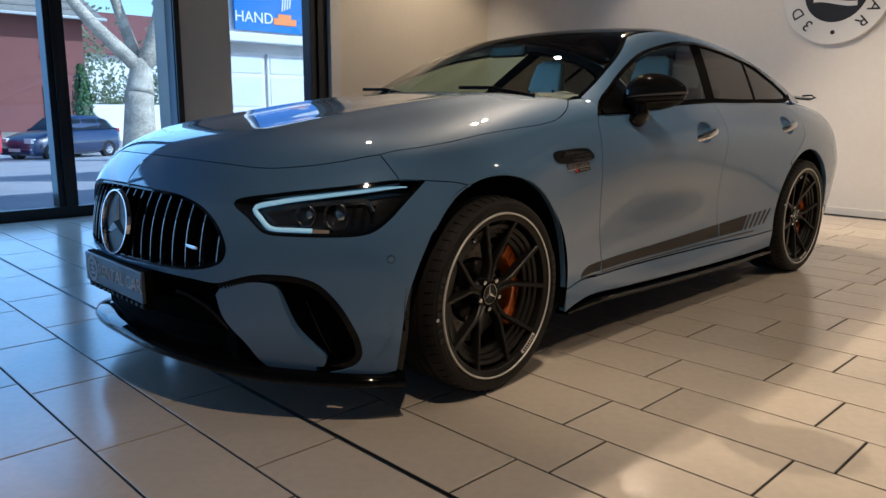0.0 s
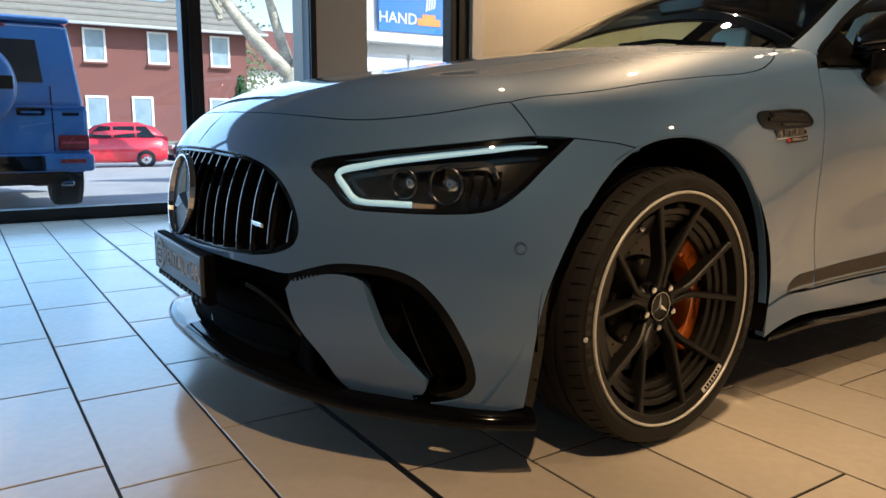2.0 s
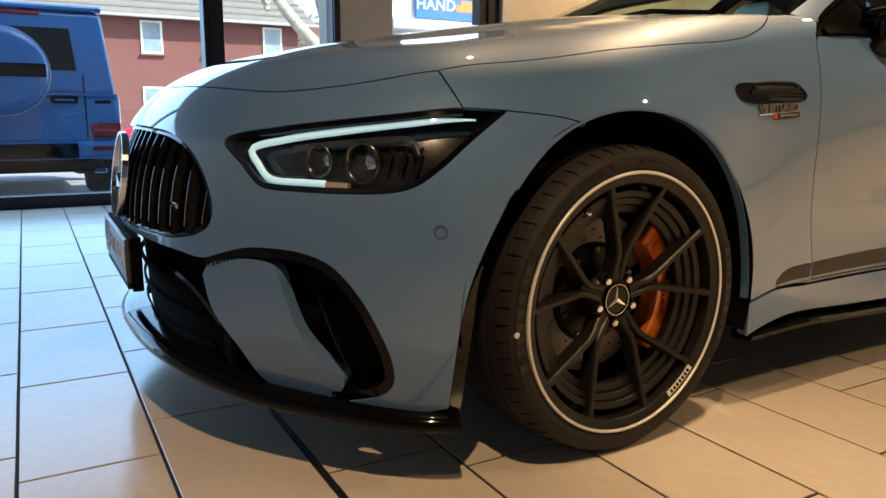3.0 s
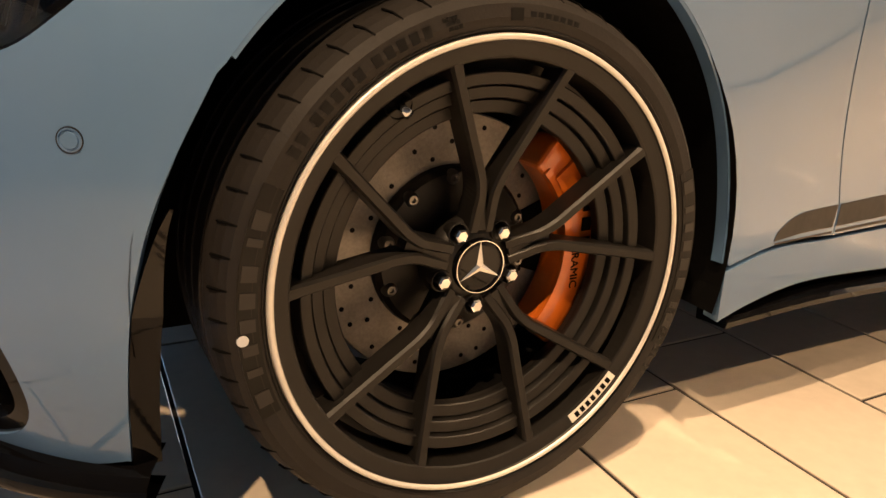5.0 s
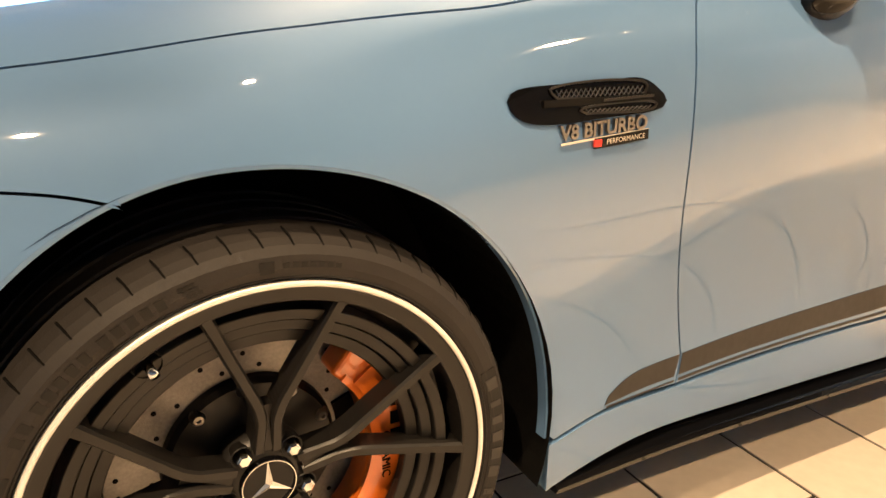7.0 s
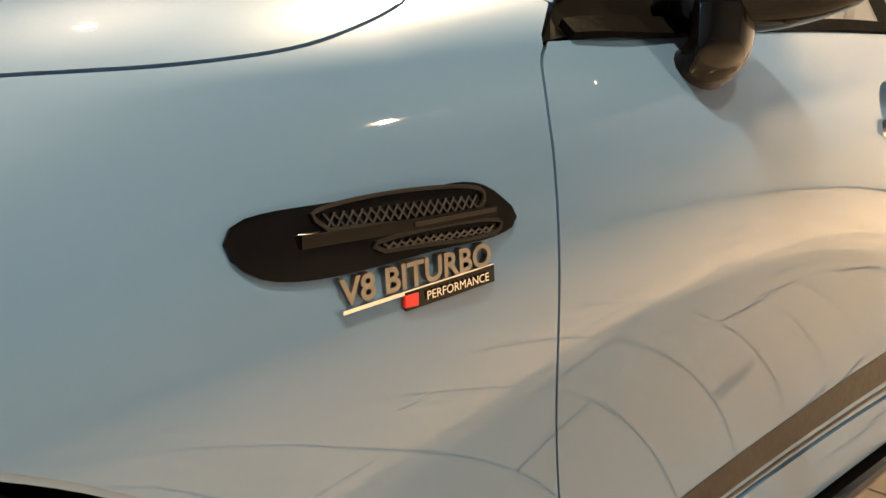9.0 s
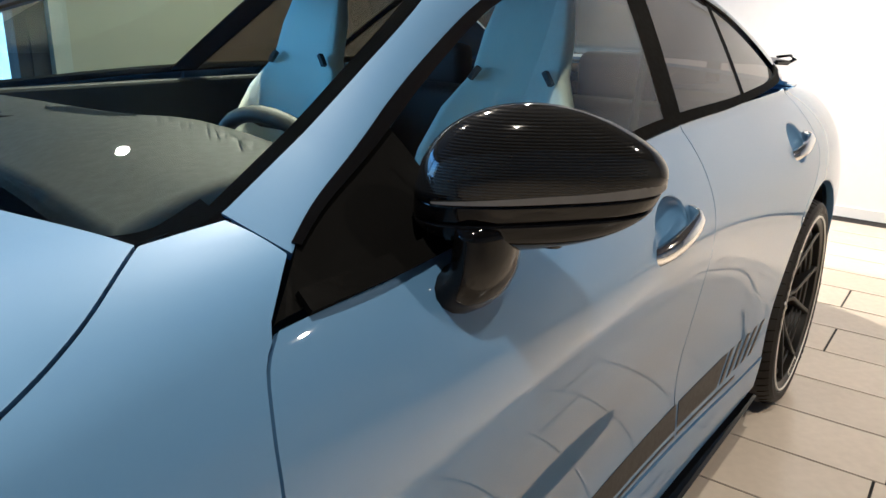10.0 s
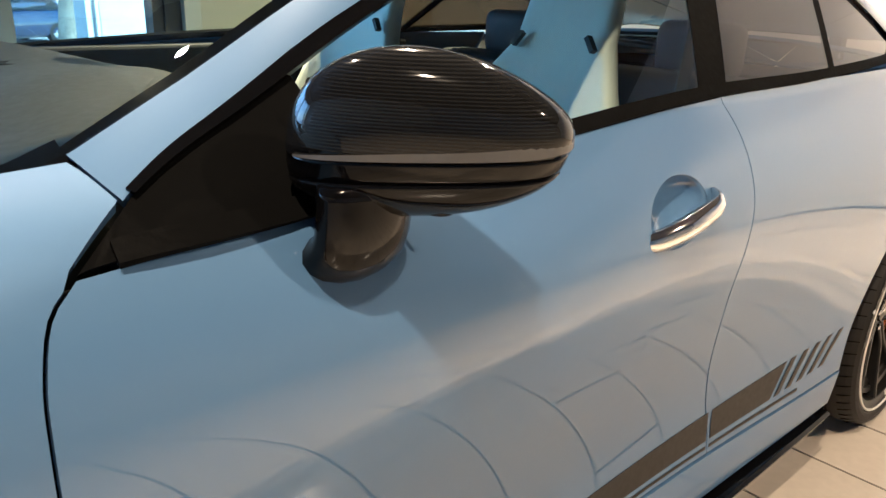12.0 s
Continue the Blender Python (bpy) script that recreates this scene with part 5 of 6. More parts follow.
# ---- sign on the back wall ----
sign = tagged(part("wall_sign", turned([(.0001, 5.955), (.49, 5.955), (.498, 5.96), (.50, 5.997)], 72, "x"), material("sign_white", (.8, .8, .78), .5, spread=.02)), "round white wall sign with black lettering and a black centre", "sign")
sign.location = (0, -.02, 2.15)
INK = material("sign_black", (.015, .015, .015), .5, spread=.05)
part("sign_centre", turned([(.0001, 5.948), (.285, 5.948), (.29, 5.956)], 64, "x"), INK, sign)
WHITE_PLASTIC = material("sign_swoosh", (.8, .8, .78), .5, spread=.02)
for z0, ph in ((-.10, 0.), (.02, 1.2), (.14, 2.2)):
    part("sign_wave", sweep([(5.945, y, z0 + .03 * math.sin(y * 9 + ph)) for y in np.linspace(-.2, .2, 14)], rect(.022, .002), up=(-1, 0, 0)), WHITE_PLASTIC, sign)
for i, ch in enumerate("3D RENTAL CAR"):
    a = math.radians(-90 - 38 - 23.5 * i)
    if ch != " ":
        r = .385
        lettering("sign_letter", ch, .15, Matrix.Translation((5.953, -r * math.cos(a), r * math.sin(a))) @ pose(0, 0, 0, 90, 0, -90) @ pose(0, 0, 0, 0, 0, math.degrees(a) - 90), INK, sign, .002)
dot = part("sign_dot", turned([(.0001, 5.952), (.02, 5.952), (.021, 5.957)], 20, "x"), INK, sign)
dot.location = (0, 0, -.385)

# ---- outdoors ----
ASPHALT = material("pale_asphalt", (.34, .34, .35), .85, spread=.2, scale=1.5, bump=.3, bump_scale=40)
BRICK = material("dark_red_brick", (.16, .062, .052), .85, spread=.12, scale=1.2)
ROOF = material("grey_roof_tile", (.20, .19, .165), .8, spread=.2, scale=6)
PLASTER = material("white_render", (.75, .75, .73), .8, spread=.05, scale=1)
BARK = material("plane_bark", (.40, .36, .28), .85, spread=.6, scale=3, bump=.6, bump_scale=20)
LEAF = material("conifer_green", (.045, .10, .03), .6, spread=.4, scale=20)
SUV = material("bright_blue_paint", (.02, .17, .50), .3, coat=1., spread=.03)
RED = material("red_paint", (.60, .015, .03), .3, coat=1., spread=.03)
NAVY = material("navy_paint", (.006, .016, .06), .3, coat=1., spread=.03)
DARK_GLASS = material("dark_glass", (.02, .025, .03), .05, spread=.05)
PALE_GLASS = material("curtained_glass", (.22, .30, .36), .1, spread=.3, scale=3)
FROST = material("frosted_glass", (.66, .69, .72), .3, spread=.08, scale=2)
TAIL = material("red_lamp", (.25, .005, .01), .15, spread=.05)
SIGN_BLUE = material("sign_blue", (.02, .14, .45), .5, spread=.04)
ORANGE = material("sign_orange", (.7, .22, .04), .5, spread=.04)

gbm = bmesh.new()
edge = [(-400, -.21), (4.86, -.21), (9, -.21), (25, -.78), (40, -1.15), (80, -1.6), (600, -2.6)]
rows_ = [[gbm.verts.new((x, y, z)) for x in (-400, -40, -12, 0, 12, 40, 400)] for y, z in edge]
for a, b in zip(rows_, rows_[1:]):
    for j in range(6):
        gbm.faces.new([a[j], a[j + 1], b[j + 1], b[j]])
tagged(part("ground", gbm, ASPHALT), "pale sunlit asphalt forecourt and street", "ground", kind="structure")
tagged(part("pavement", boxes(((-60, 29.8, -1.3), (60, 37.3, -.82)), bevel=.02), material("paving", (.42, .40, .37), .85, spread=.15, scale=2)), "raised pavement with kerb before the brick house", "pavement", kind="structure")


def house_window(house, x, z, w=.72, h=1.12):
    f = part("window", boxes(((x - w / 2, 25.94, z), (x + w / 2, 25.99, z + .07)), ((x - w / 2, 25.94, z + h - .07), (x + w / 2, 25.99, z + h)), ((x - w / 2, 25.94, z + .07), (x - w / 2 + .07, 25.99, z + h - .07)), ((x + w / 2 - .07, 25.94, z + .07), (x + w / 2, 25.99, z + h - .07))), PLASTER, house)
    part("pane", boxes(((x - w / 2 + .06, 25.965, z + .06), (x + w / 2 - .06, 25.985, z + h - .06))), PALE_GLASS, f)
    part("sill", boxes(((x - w / 2 - .06, 25.86, z - .07), (x + w / 2 + .06, 25.99, z - .003)), bevel=.01), BRICK, f)


house = group("brick_house", "two-storey dark red brick house with grey tiled roof", "house", (0, 26, -.5))
house.location, house.scale = (.64, .96, -.36), (1.4, 1.4, 1.4)
part("wall", boxes(((-16, 26, -.8), (8.1, 35, 4.05))), BRICK, house)
rbm = bmesh.new()
v = [rbm.verts.new(p) for p in ((-16.5, 25.4, 3.98), (8.7, 25.4, 3.98), (8.7, 35.6, 3.98), (-16.5, 35.6, 3.98), (-16.5, 30.5, 8.2), (6.4, 30.5, 8.2))]
for q in ((0, 1, 5, 4), (1, 2, 5), (2, 3, 4, 5), (0, 4, 3), (0, 3, 2, 1)):
    rbm.faces.new([v[i] for i in q])
roof_ob = part("roof", rbm, ROOF, house)
for i in range(16):
    k = i / 16
    part("tile_course", boxes(((-16.5, 25.4 + 5.1 * k - .02, 3.99 + 4.22 * k), (8.7 - 2.3 * k, 25.4 + 5.1 * k + .05, 4.06 + 4.22 * k))), ROOF, roof_ob)
part("gutter", boxes(((-16.5, 25.3, 3.90), (8.75, 25.42, 4.0)), bevel=.02), material("zinc", (.35, .36, .36), .5, .5), house)
for x in (-9.5, -7, -4.5, -1.8, .4, 2.82, 4.9, 7.1):
    house_window(house, x, 2.75)
for x in (-9.5, -7, -4.5, -1.6, 1.0, 2.78, 4.27, 7.0):
    house_window(house, x, .5)
part("plinth", boxes(((-16.05, 25.95, -.8), (8.15, 26.0, .05))), ROOF, house)
part("dormer_window", boxes(((4.0, 26.6, 5.0), (5.4, 27.6, 5.75)), bevel=.02), PALE_GLASS, house)

shop = group("shop_annex", "white shop front with a blue sign above panes", "shop")
part("wall", boxes(((3.9, 8.75, -.3), (9.0, 9.2, 1.98)), ((3.9, 8.75, 1.98), (9.0, 9.2, 2.22)), ((3.9, 8.78, 2.22), (9.0, 9.2, 4.2))), PLASTER, shop)
board = part("sign_board", boxes(((4.42, 8.70, 2.26), (6.2, 8.748, 3.4)), bevel=.004), SIGN_BLUE, shop, "blue sign board with white lettering")
lettering("sign_words", "HAND", .25, pose(4.78, 8.695, 2.47, 90, 0, 0), PLASTER, board, .004)
part("sign_car", boxes(((5.15, 8.69, 2.39), (5.6, 8.698, 2.50)), ((5.24, 8.69, 2.50), (5.5, 8.698, 2.57))), ORANGE, board, "orange car outline")
for i in range(4):
    part("sign_stroke", sweep([(5.32 + .05 * i, 8.692, 2.62 + .02 * i), (5.36 + .05 * i, 8.692, 2.95)], rect(.012, .003), up=(0, -1, 0)), PLASTER, board)
part("canopy", boxes(((3.9, 8.45, 2.05), (9.0, 8.74, 2.2)), bevel=.02), PLASTER, shop)
for i in range(5):
    f = part("window", boxes(((4.0 + i, 8.70, .1), (4.94 + i, 8.745, 1.9)), bevel=.006), PLASTER, shop)
    for z0, z1 in ((.15, .95), (1.02, 1.5), (1.57, 1.85)):
        part("pane", boxes(((4.05 + i, 8.69, z0), (4.89 + i, 8.698, z1))), FROST, f)


def car_shape(stations, n=9):
    """Loft: stations of (x, half width, low, shoulder, top, top half width)."""
    bm = bmesh.new()
    rr = []
    for x, w, lo, sh, top, tw in stations:
        half = [(w * .9, lo), (w, lo + .12), (w, (lo + sh) / 2), (w * .98, sh), (tw, (sh + top) / 2 + .5 * (top - sh) * .35), (tw * .93, top - .02), (tw * .6, top), (0, top + .015)]
        full = [(y, z) for y, z in half] + [(-y, z) for y, z in half[-2::-1]]
        rr.append([bm.verts.new((x, y, z)) for y, z in full])
    m = len(rr[0])
    for a, b in zip(rr, rr[1:]):
        for j in range(m):
            bm.faces.new([a[j], a[(j + 1) % m], b[(j + 1) % m], b[j]])
    bm.faces.new(rr[0])
    bm.faces.new(rr[-1][::-1])
    bmesh.ops.recalc_face_normals(bm, faces=bm.faces[:])
    return bm


def hatchback(paint, m, label):
    c = group("hatchback", label, "car")
    part("body", car_shape([(-1.85, .62, .25, .55, .62, .6), (-1.72, .76, .18, .68, .75, .66), (-1.2, .82, .18, .82, .92, .68), (-.75, .83, .18, .90, 1.0, .66), (1.0, .83, .18, .92, 1.02, .66), (1.65, .80, .2, .92, 1.02, .62), (1.85, .70, .3, .85, .95, .55)]), paint, c, smooth=True)
    part("cabin", car_shape([(-.80, .70, .9, .93, .96, .66), (-.30, .70, .9, 1.15, 1.36, .58), (.2, .70, .9, 1.18, 1.47, .56), (1.0, .69, .9, 1.18, 1.45, .55), (1.5, .66, .9, 1.1, 1.30, .52), (1.78, .60, .9, .95, 1.0, .5)]), paint, c, smooth=True)
    for s in (1, -1):
        for x0, x1, x2, x3 in ((-.58, .18, .16, -.16), (.24, .88, .86, .24), (.94, 1.5, 1.22, .92)):
            bm = bmesh.new()
            bm.faces.new([bm.verts.new(p) for p in ((x0, s * .715, .98), (x1, s * .715, .98), (x2, s * .635, 1.34), (x3, s * .635, 1.34))])
            bmesh.ops.solidify(bm, geom=bm.faces[:], thickness=.02)
            part("side_window", bm, DARK_GLASS, c)
        part("headlight", boxes(((-1.86, s * .55 - .16, .58), (-1.66, s * .55 + .16, .74)), bevel=.03), PLASTER, c)
        part("tail_light", boxes(((1.72, s * .6 - .09, .72), (1.87, s * .6 + .09, 1.0)), bevel=.03), TAIL, c)
    bm = bmesh.new()
    bm.faces.new([bm.verts.new(p) for p in ((-.80, -.62, .99), (-.80, .62, .99), (-.30, .52, 1.37), (-.30, -.52, 1.37))])
    bmesh.ops.solidify(bm, geom=bm.faces[:], thickness=.02)
    part("windscreen", bm, DARK_GLASS, c)
    part("bumper", boxes(((-1.9, -.7, .2), (-1.78, .7, .42)), bevel=.04), paint, c)
    part("number_plate", boxes(((-1.915, -.25, .32), (-1.902, .25, .42))), PLASTER, c)
    for x in (-1.18, 1.18):
        for s in (1, -1):
            t = part("wheel", turned([(.16, -.09), (.20, -.10), (.29, -.09), (.30, -.05), (.30, .08), (.2, .1)], 32), RUBBER, c)
            t.matrix_basis = pose(x, -.74 * s, .30, 0, 0, 0 if s > 0 else 180)
            part("rim", turned([(.02, -.09), (.06, -.095), (.08, -.08), (.15, -.075), (.19, -.098)], 20), CHROME, t)
    c.matrix_basis = m
    return c


hatchback(RED, pose(2.75, 24.3, -.755, 0, 0, -12), "small red hatchback parked along the street")
hatchback(NAVY, pose(6.7, 24.8, -.80, 0, 0, 24), "small dark blue hatchback parked beside the tree")

suv = group("off_roader", "boxy bright blue off-roader with covered spare wheel", "car", (-1.215, 8.6, -.16))


def suv_part(name, a, b, mat, parent=None, bevel=.03, label=""):
    """Box in world place, kept under the vehicle."""
    o = Vector(suv.location)
    return part(name, boxes((tuple(Vector(a) - o), tuple(Vector(b) - o)), bevel=bevel), mat, parent or suv, label)


sbody = suv_part("body", (-2.18, 6.62, .42), (-.25, 11.0, .95), SUV, bevel=.05)
o = Vector(suv.location)
cab = bmesh.new()
lowr, upr = [(-2.15, 6.64), (-.28, 6.64), (-.28, 10.2), (-2.15, 10.2)], [(-2.05, 6.74), (-.38, 6.74), (-.38, 9.6), (-2.05, 9.6)]
vv = [cab.verts.new(Vector((x, y, .94)) - o) for x, y in lowr] + [cab.verts.new(Vector((x, y, 1.80)) - o) for x, y in upr]
for q in ((0, 1, 5, 4), (1, 2, 6, 5), (2, 3, 7, 6), (3, 0, 4, 7), (4, 5, 6, 7), (3, 2, 1, 0)):
    cab.faces.new([vv[i] for i in q])
bmesh.ops.bevel(cab, geom=cab.edges[:], offset=.05, segments=3, affect="EDGES", profile=.5)
part("cabin", cab, SUV, suv)
suv_part("roof", (-2.06, 6.70, 1.80), (-.36, 9.6, 1.86), SUV, bevel=.025)
bm = bmesh.new()
bm.faces.new([bm.verts.new(Vector(p) - o) for p in ((-1.75, 6.660, 1.19), (-.65, 6.660, 1.19), (-.69, 6.708, 1.62), (-1.71, 6.708, 1.62))])
bmesh.ops.solidify(bm, geom=bm.faces[:], thickness=-.03)
part("rear_window", bm, DARK_GLASS, suv)
suv_part("window_seal", (-1.76, 6.672, 1.16), (-.62, 6.70, 1.20), MATT, bevel=.01)
for x in (-.60, -1.78):
    suv_part("door_seam", (x, 6.61, .48), (x + .012, 6.63, 1.15), MATT, bevel=0)
suv_part("body_crease", (-2.17, 6.60, .93), (-.27, 6.62, .955), SUV, bevel=.008)
spare = part("spare_wheel_cover", turned([(.0001, -.26), (.30, -.26), (.40, -.235), (.43, -.20), (.44, -.05), (.42, 0)], 64), SUV, suv, "round blue spare wheel cover with a dark band", smooth=True)
spare.location = Vector((-1.34, 6.62, 1.165)) - o
part("cover_band", boxes(((-.40, -.268, -.06), (.40, -.258, .07)), bevel=.01), MATT, spare)
part("cover_ring", turned([(.435, -.06), (.447, -.07), (.447, -.01), (.435, 0)], 64), CHROME, spare, smooth=True)
hd = suv_part("tailgate_handle", (-.92, 6.58, .85), (-.66, 6.62, .93), MATT, bevel=.02)
suv_part("handle_bar", (-.88, 6.56, .875), (-.70, 6.585, .895), SUV, hd, .005)
suv_part("badge_bars", (-.50, 6.61, .85), (-.34, 6.62, .885), MATT, bevel=.004)
for x in (-.56, -2.17):
    tl = suv_part("tail_light", (x, 6.57, .49), (x + .30, 6.625, .65), TAIL, bevel=.02)
    suv_part("lamp_strip", (x + .03, 6.563, .56), (x + .27, 6.572, .585), RED, tl, .003)
bp = suv_part("rear_bumper", (-2.2, 6.50, .27), (-.23, 6.66, .46), SUV, bevel=.04)
suv_part("bumper_insert", (-1.75, 6.485, .285), (-.7, 6.51, .44), MATT, bp, .02)
suv_part("bumper_reflector", (-.56, 6.485, .36), (-.32, 6.51, .40), TAIL, bp, .006)
suv_part("third_brake_light", (-1.5, 6.71, 1.74), (-.95, 6.75, 1.775), TAIL, bevel=.01)
suv_part("chassis", (-2.0, 6.75, .12), (-.45, 10.8, .43), MATT, bevel=.04)
suv_part("axle", (-1.9, 7.35, .12), (-.6, 7.47, .22), MATT, bevel=.03)
for y in (7.4, 10.2):
    for x, s in ((-.40, 1), (-2.03, -1)):
        t = part("wheel", turned([(.20, -.19), (.33, -.20), (.385, -.17), (.40, -.12), (.40, .06), (.385, .11), (.30, .13)] if s > 0 else [(.20, .19), (.33, .20), (.385, .17), (.40, .12), (.40, -.06), (.385, -.11), (.30, -.13)], 48, "x"), RUBBER, suv, smooth=False)
        t.location = Vector((x, y, .235)) - o
        part("rim", turned([(.02, -.1 * s), (.2, -.12 * s), (.21, .1 * s)], 24, "x"), SATIN, t)
        part("wheel_flare", sweep([(s * .02, .46 * math.cos(a), .46 * math.sin(a)) for a in np.linspace(.0, math.pi, 16)], rect(.03, .10), up=(1, 0, 0)), SUV, t)
suv_part("exhaust_tip", (-.55, 6.7, .10), (-.42, 6.9, .16), CHROME, bevel=.02)


def limb(bm, p, q, r0, r1, n=8, bend=.12):
    a, b = Vector(p), Vector(q)
    mid = (a + b) / 2 + Vector((random.uniform(-1, 1), random.uniform(-1, 1), random.uniform(-.3, .6))) * (b - a).length * bend
    pts = smooth_line([tuple(a), tuple(mid), tuple(b)], max((b - a).length / 7, .05))
    sweep(pts, oval(1, 1, n), up=(.3, .1, 1) if abs((b - a).normalized().z) < .9 else (1, .2, 0), bm=bm, taper=[r0 + (r1 - r0) * i / (len(pts) - 1) for i in range(len(pts))])


def bare_tree(at, label, scale=1.):
    random.seed(5)
    t = group("bare_tree", label, "tree", at)
    bm = bmesh.new()
    limb(bm, (0, 0, -.4), (.12, 0, 1.55), .42, .31, 14, .04)
    limb(bm, (.12, 0, 1.5), (.2, 0, 2.3), .32, .22, 14, .04)
    part("trunk", bm, BARK, t, smooth=True)
    ends = []
    for q, r in (((-1.5, .1, 3.9), .18), ((-.35, .5, 4.6), .16), ((1.7, -.1, 3.7), .2), ((.7, -.3, 4.6), .15)):
        bm = bmesh.new()
        limb(bm, (.18, 0, 2.05), q, r, r * .6, 10, .12)
        part("limb", bm, BARK, t, smooth=True)
        ends.append((Vector(q), r * .6))
    bm = bmesh.new()
    for e, r in ends:
        for k in range(5):
            q = e + Vector((random.uniform(-1.6, 1.6), random.uniform(-1, 1), random.uniform(.3, 2.2)))
            limb(bm, e - Vector((0, 0, .3 * k * .5)), q, r * .6, r * .25, 6, .2)
            for j in range(5):
                w = q + Vector((random.uniform(-1.2, 1.2), random.uniform(-.8, .8), random.uniform(-.5, 1.2)))
                limb(bm, q.lerp(e, random.uniform(0, .6)), w, r * .22, .008, 5, .2)
                for _ in range(3):
                    x = w + Vector((random.uniform(-.7, .7), random.uniform(-.5, .5), random.uniform(-.5, .6)))
                    limb(bm, w.lerp(q, random.uniform(0, .7)), x, .012, .004, 4, .15)
    tagged(part("twig", bm, BARK, t, "fine bare twigs"), kind="stuff")
    return t


bare_tree((7.1, 19.5, -.5), "pale-barked pollarded tree without leaves by the street").scale = (1.25, 1.25, 1.25)
random.seed(11)
hedge = group("conifer", "narrow dark green conifer beside the tree", "tree", (8.4, 27.6, -.85))
hedge.scale = (1.45, 1.45, 1.45)
part("trunk", turned([(.06, 0), (.05, 1.5), (.01, 2.2)], 8, "z"), BARK, hedge)
bm = bmesh.new()
for i in range(1500):
    z = random.uniform(.1, 2.3)
    r = .30 * (1 - (z / 2.5) ** 3) * random.uniform(.55, 1.08)
    a = random.uniform(0, 2 * math.pi)
    p = Vector((r * math.cos(a), r * math.sin(a), z))
    s = random.uniform(.03, .07)
    u = Vector((random.uniform(-1, 1), random.uniform(-1, 1), random.uniform(.5, 2))).normalized()
    w = u.cross(Vector((math.cos(a), math.sin(a), .1))).normalized()
    bm.faces.new([bm.verts.new(p + q) for q in (u * s * 1.6, w * s * .6, -u * s, -w * s * .6)])
tagged(part("foliage", bm, LEAF, hedge), kind="stuff")
bm = bmesh.new()
for i in range(9000):
    x, y = random.uniform(7.5, 16), random.uniform(33, 36)
    z = -.8 + abs(random.gauss(0, 1)) * (2.2 + .8 * math.sin(x * 1.3))
    s = random.uniform(.05, .13)
    u = Vector((random.uniform(-1, 1), random.uniform(-.5, .5), random.uniform(-1, 1))).normalized()
    w = u.cross(Vector((.2, -1, .3))).normalized()
    p = Vector((x, y, z))
    bm.faces.new([bm.verts.new(p + q) for q in (u * s, w * s * .6, -u * s, -w * s * .6)])
shrubs = part("far_shrubs", bm, material("shrub_green", (.10, .13, .06), .7, spread=.4, scale=3))
tagged(shrubs, "far green shrubs behind a garden wall", "shrubs", kind="stuff")
garden = part("garden_wall", boxes(((8.3, 27.5, -.9), (22, 27.8, 1.0)), bevel=.02), PLASTER)
tagged(garden, "low white garden wall beside the brick house", "garden wall")
far = group("far_house", "far pale house with a red-brown roof", "house")
part("wall", boxes(((10, 48, -1.5), (26, 58, 4.2))), PLASTER, far)
fb = bmesh.new()
v = [fb.verts.new(p) for p in ((9.5, 47.5, 4.2), (26.5, 47.5, 4.2), (26.5, 58.5, 4.2), (9.5, 58.5, 4.2), (10.5, 53, 7.4), (26, 53, 7.4))]
for q in ((0, 1, 5, 4), (1, 2, 5), (2, 3, 4, 5), (0, 4, 3), (0, 3, 2, 1)):
    fb.faces.new([v[i] for i in q])
part("roof", fb, BRICK, far)
for ob in (shrubs, garden, far):
    ob.location, ob.scale = (.64, .96, -.36), (1.4, 1.4, 1.4)

# ---- floor tiles ----
PX, PY, X0 = .2955, .628, -.662
JOINT_Y = {-3: -.352, -2: -.492, -1: -.283, 0: -1.395, 1: -1.512, 2: -1.343, 3: -1.456, 4: -1.298, 5: -1.007, 6: -1.16, 7: -1.355, 8: -1.568, 9: -1.154, 10: -1.30}
JOINT = .008


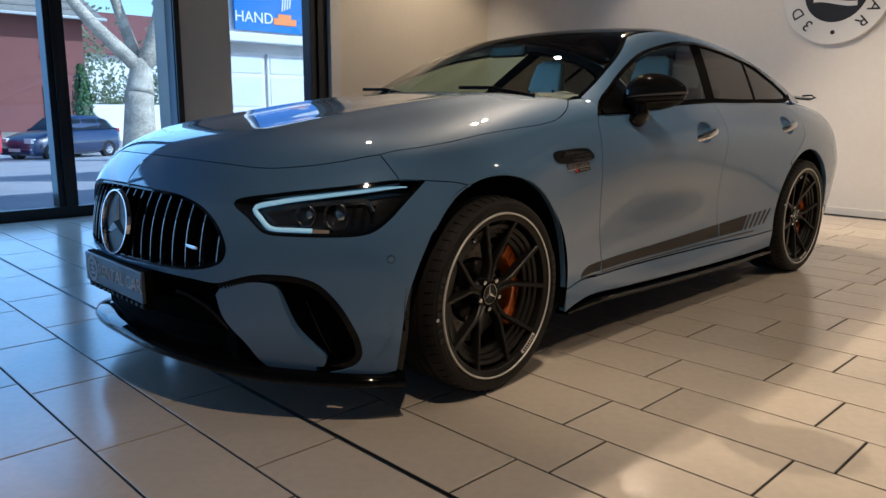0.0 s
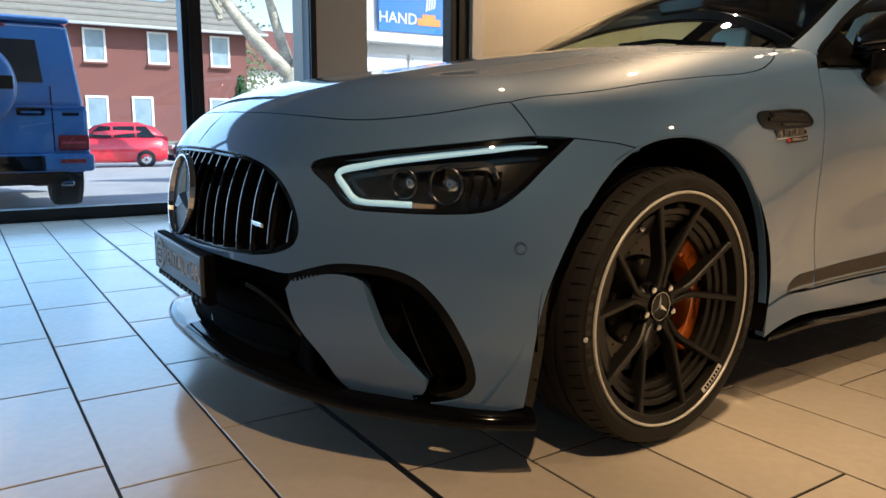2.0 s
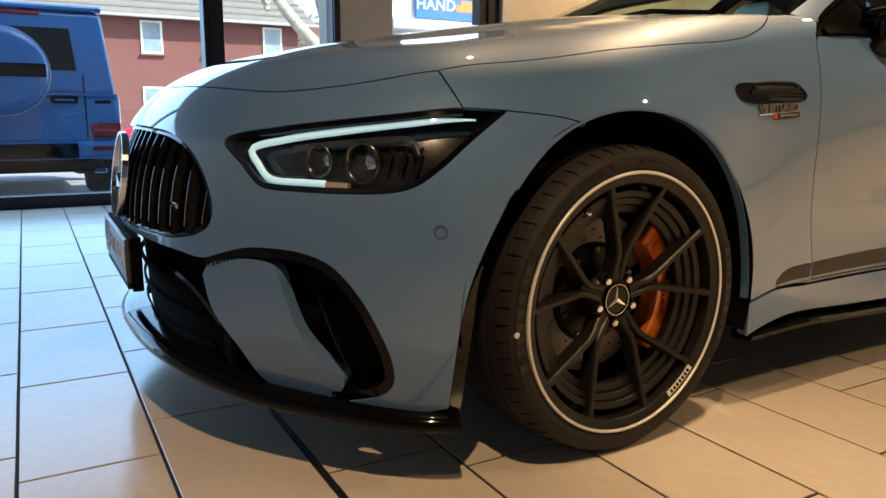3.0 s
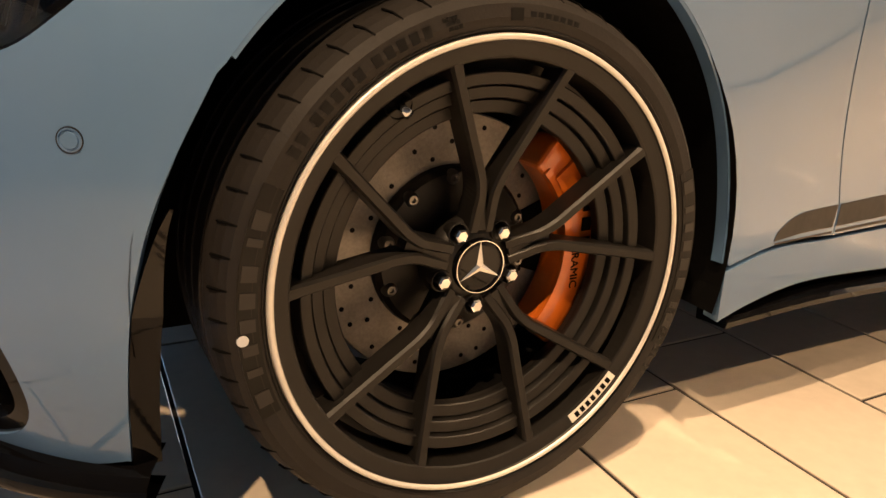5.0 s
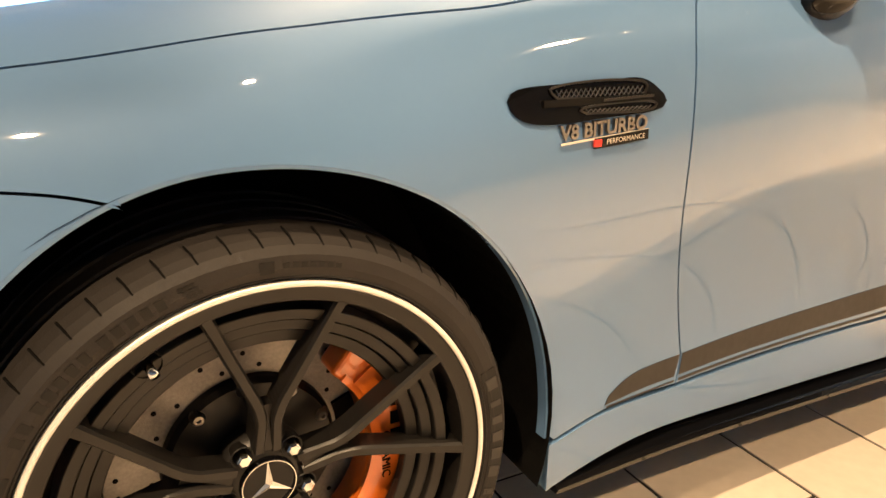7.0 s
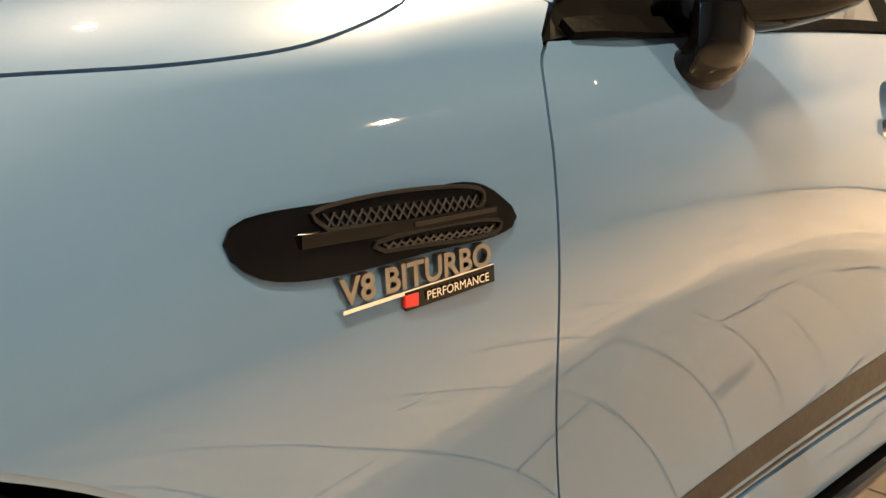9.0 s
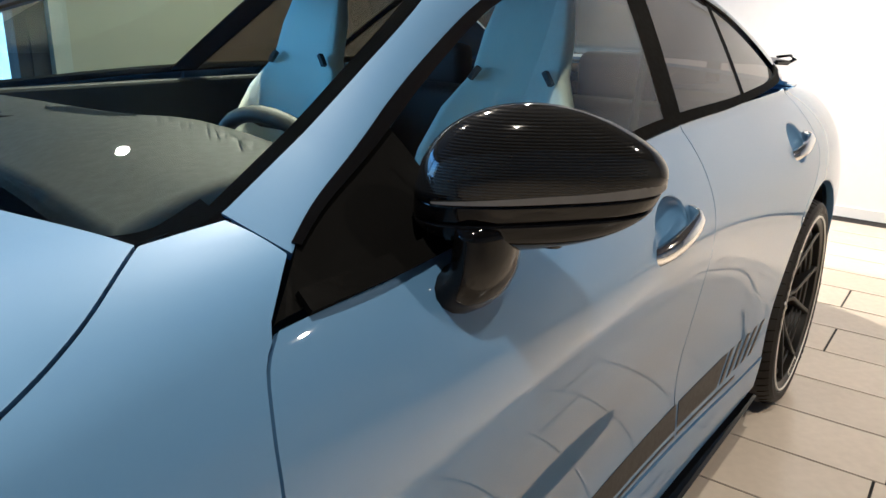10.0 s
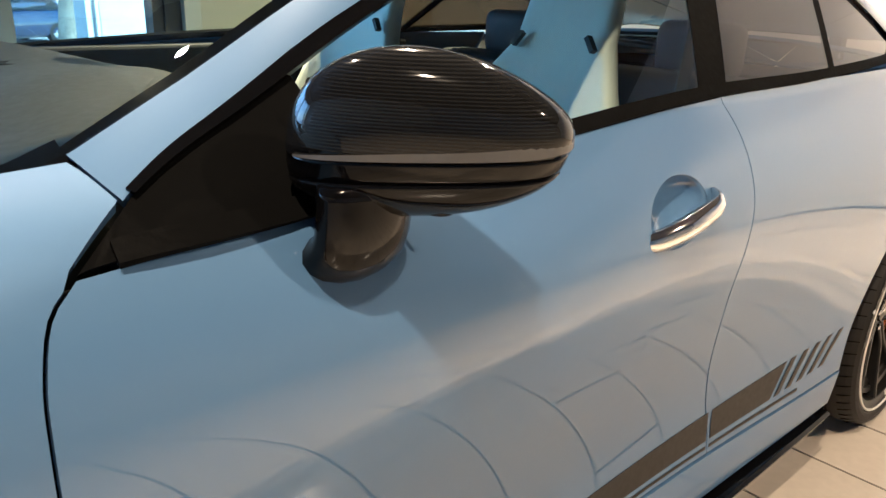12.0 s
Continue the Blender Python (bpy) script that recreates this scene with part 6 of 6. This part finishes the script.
def tile_mesh(name, w, l):
    a, b, c = w / 2, l / 2, .0015
    top = [(-a + c, -b + c, 0), (a - c, -b + c, 0), (a - c, b - c, 0), (-a + c, b - c, 0)]
    mid = [(-a, -b, -.0012), (a, -b, -.0012), (a, b, -.0012), (-a, b, -.0012)]
    low = [(x, y, -.008) for x, y, _ in mid]
    me = bpy.data.meshes.new(name)
    me.from_pydata(top + mid + low, [], [(0, 1, 2, 3)] + [(4 + i, 4 + (i + 1) % 4, (i + 1) % 4, i) for i in range(4)] + [(8 + i, 8 + (i + 1) % 4, 4 + (i + 1) % 4, 4 + i) for i in range(4)])
    me.materials.append(TILE)
    return me


one = tile_mesh("tile", PX - JOINT, PY - JOINT)
random.seed(3)
spots = []
for c in range(-18, 23):
    x = X0 + PX * (c + .5)
    off = JOINT_Y.get(c, random.uniform(0, PY)) % PY
    for r in range(-11, 9):
        y = off + PY * (r + .5)
        y0, y1 = max(y - PY / 2 + JOINT / 2, -5.99), min(y + PY / 2 - JOINT / 2, 4.555)
        if x - PX / 2 < -5.99 or x + PX / 2 > 5.99 or y1 - y0 < .05:
            continue
        if y1 < 4.555 and y0 > -5.99:
            spots.append((x, y, False))
        else:
            spots.append((x, (y0 + y1) / 2, y1 - y0))
near = sorted((s for s in spots if s[2] is False), key=lambda s: math.hypot((s[0] - .3) * .75, s[1] + .9))[:300]
chosen = {(s[0], s[1]) for s in near}
for x, y, _ in near:
    ob = new("tile", one)
    ob.parent = floor
    ob.location = (x, y, random.uniform(-.0003, .0003))
V, F = [], []
for x, y, cutl in spots:
    if (x, y) in chosen:
        continue
    a, b = (PX - JOINT) / 2, (cutl or (PY - JOINT)) / 2
    k = len(V)
    V += [(x - a, y - b, 0), (x + a, y - b, 0), (x + a, y + b, 0), (x - a, y + b, 0), (x - a, y - b, -.008), (x + a, y - b, -.008), (x + a, y + b, -.008), (x - a, y + b, -.008)]
    F += [(k, k + 1, k + 2, k + 3)] + [(k + 4 + i, k + 4 + (i + 1) % 4, k + (i + 1) % 4, k + i) for i in range(4)]
me = bpy.data.meshes.new("outer_tiles")
me.from_pydata(V, [], F)
me.materials.append(TILE)
rest = new("outer_tiles", me)
rest.parent = floor
tagged(rest, kind="stuff")
for dx in (-.006, .006):
    tagged(part("trim", boxes(((X0 + dx - .0035, -5.98, -.006), (X0 + dx + .0035, 4.55, .0012)), bevel=.0008), FRAME), "dark metal movement joint set in the floor", "trim", kind="structure")
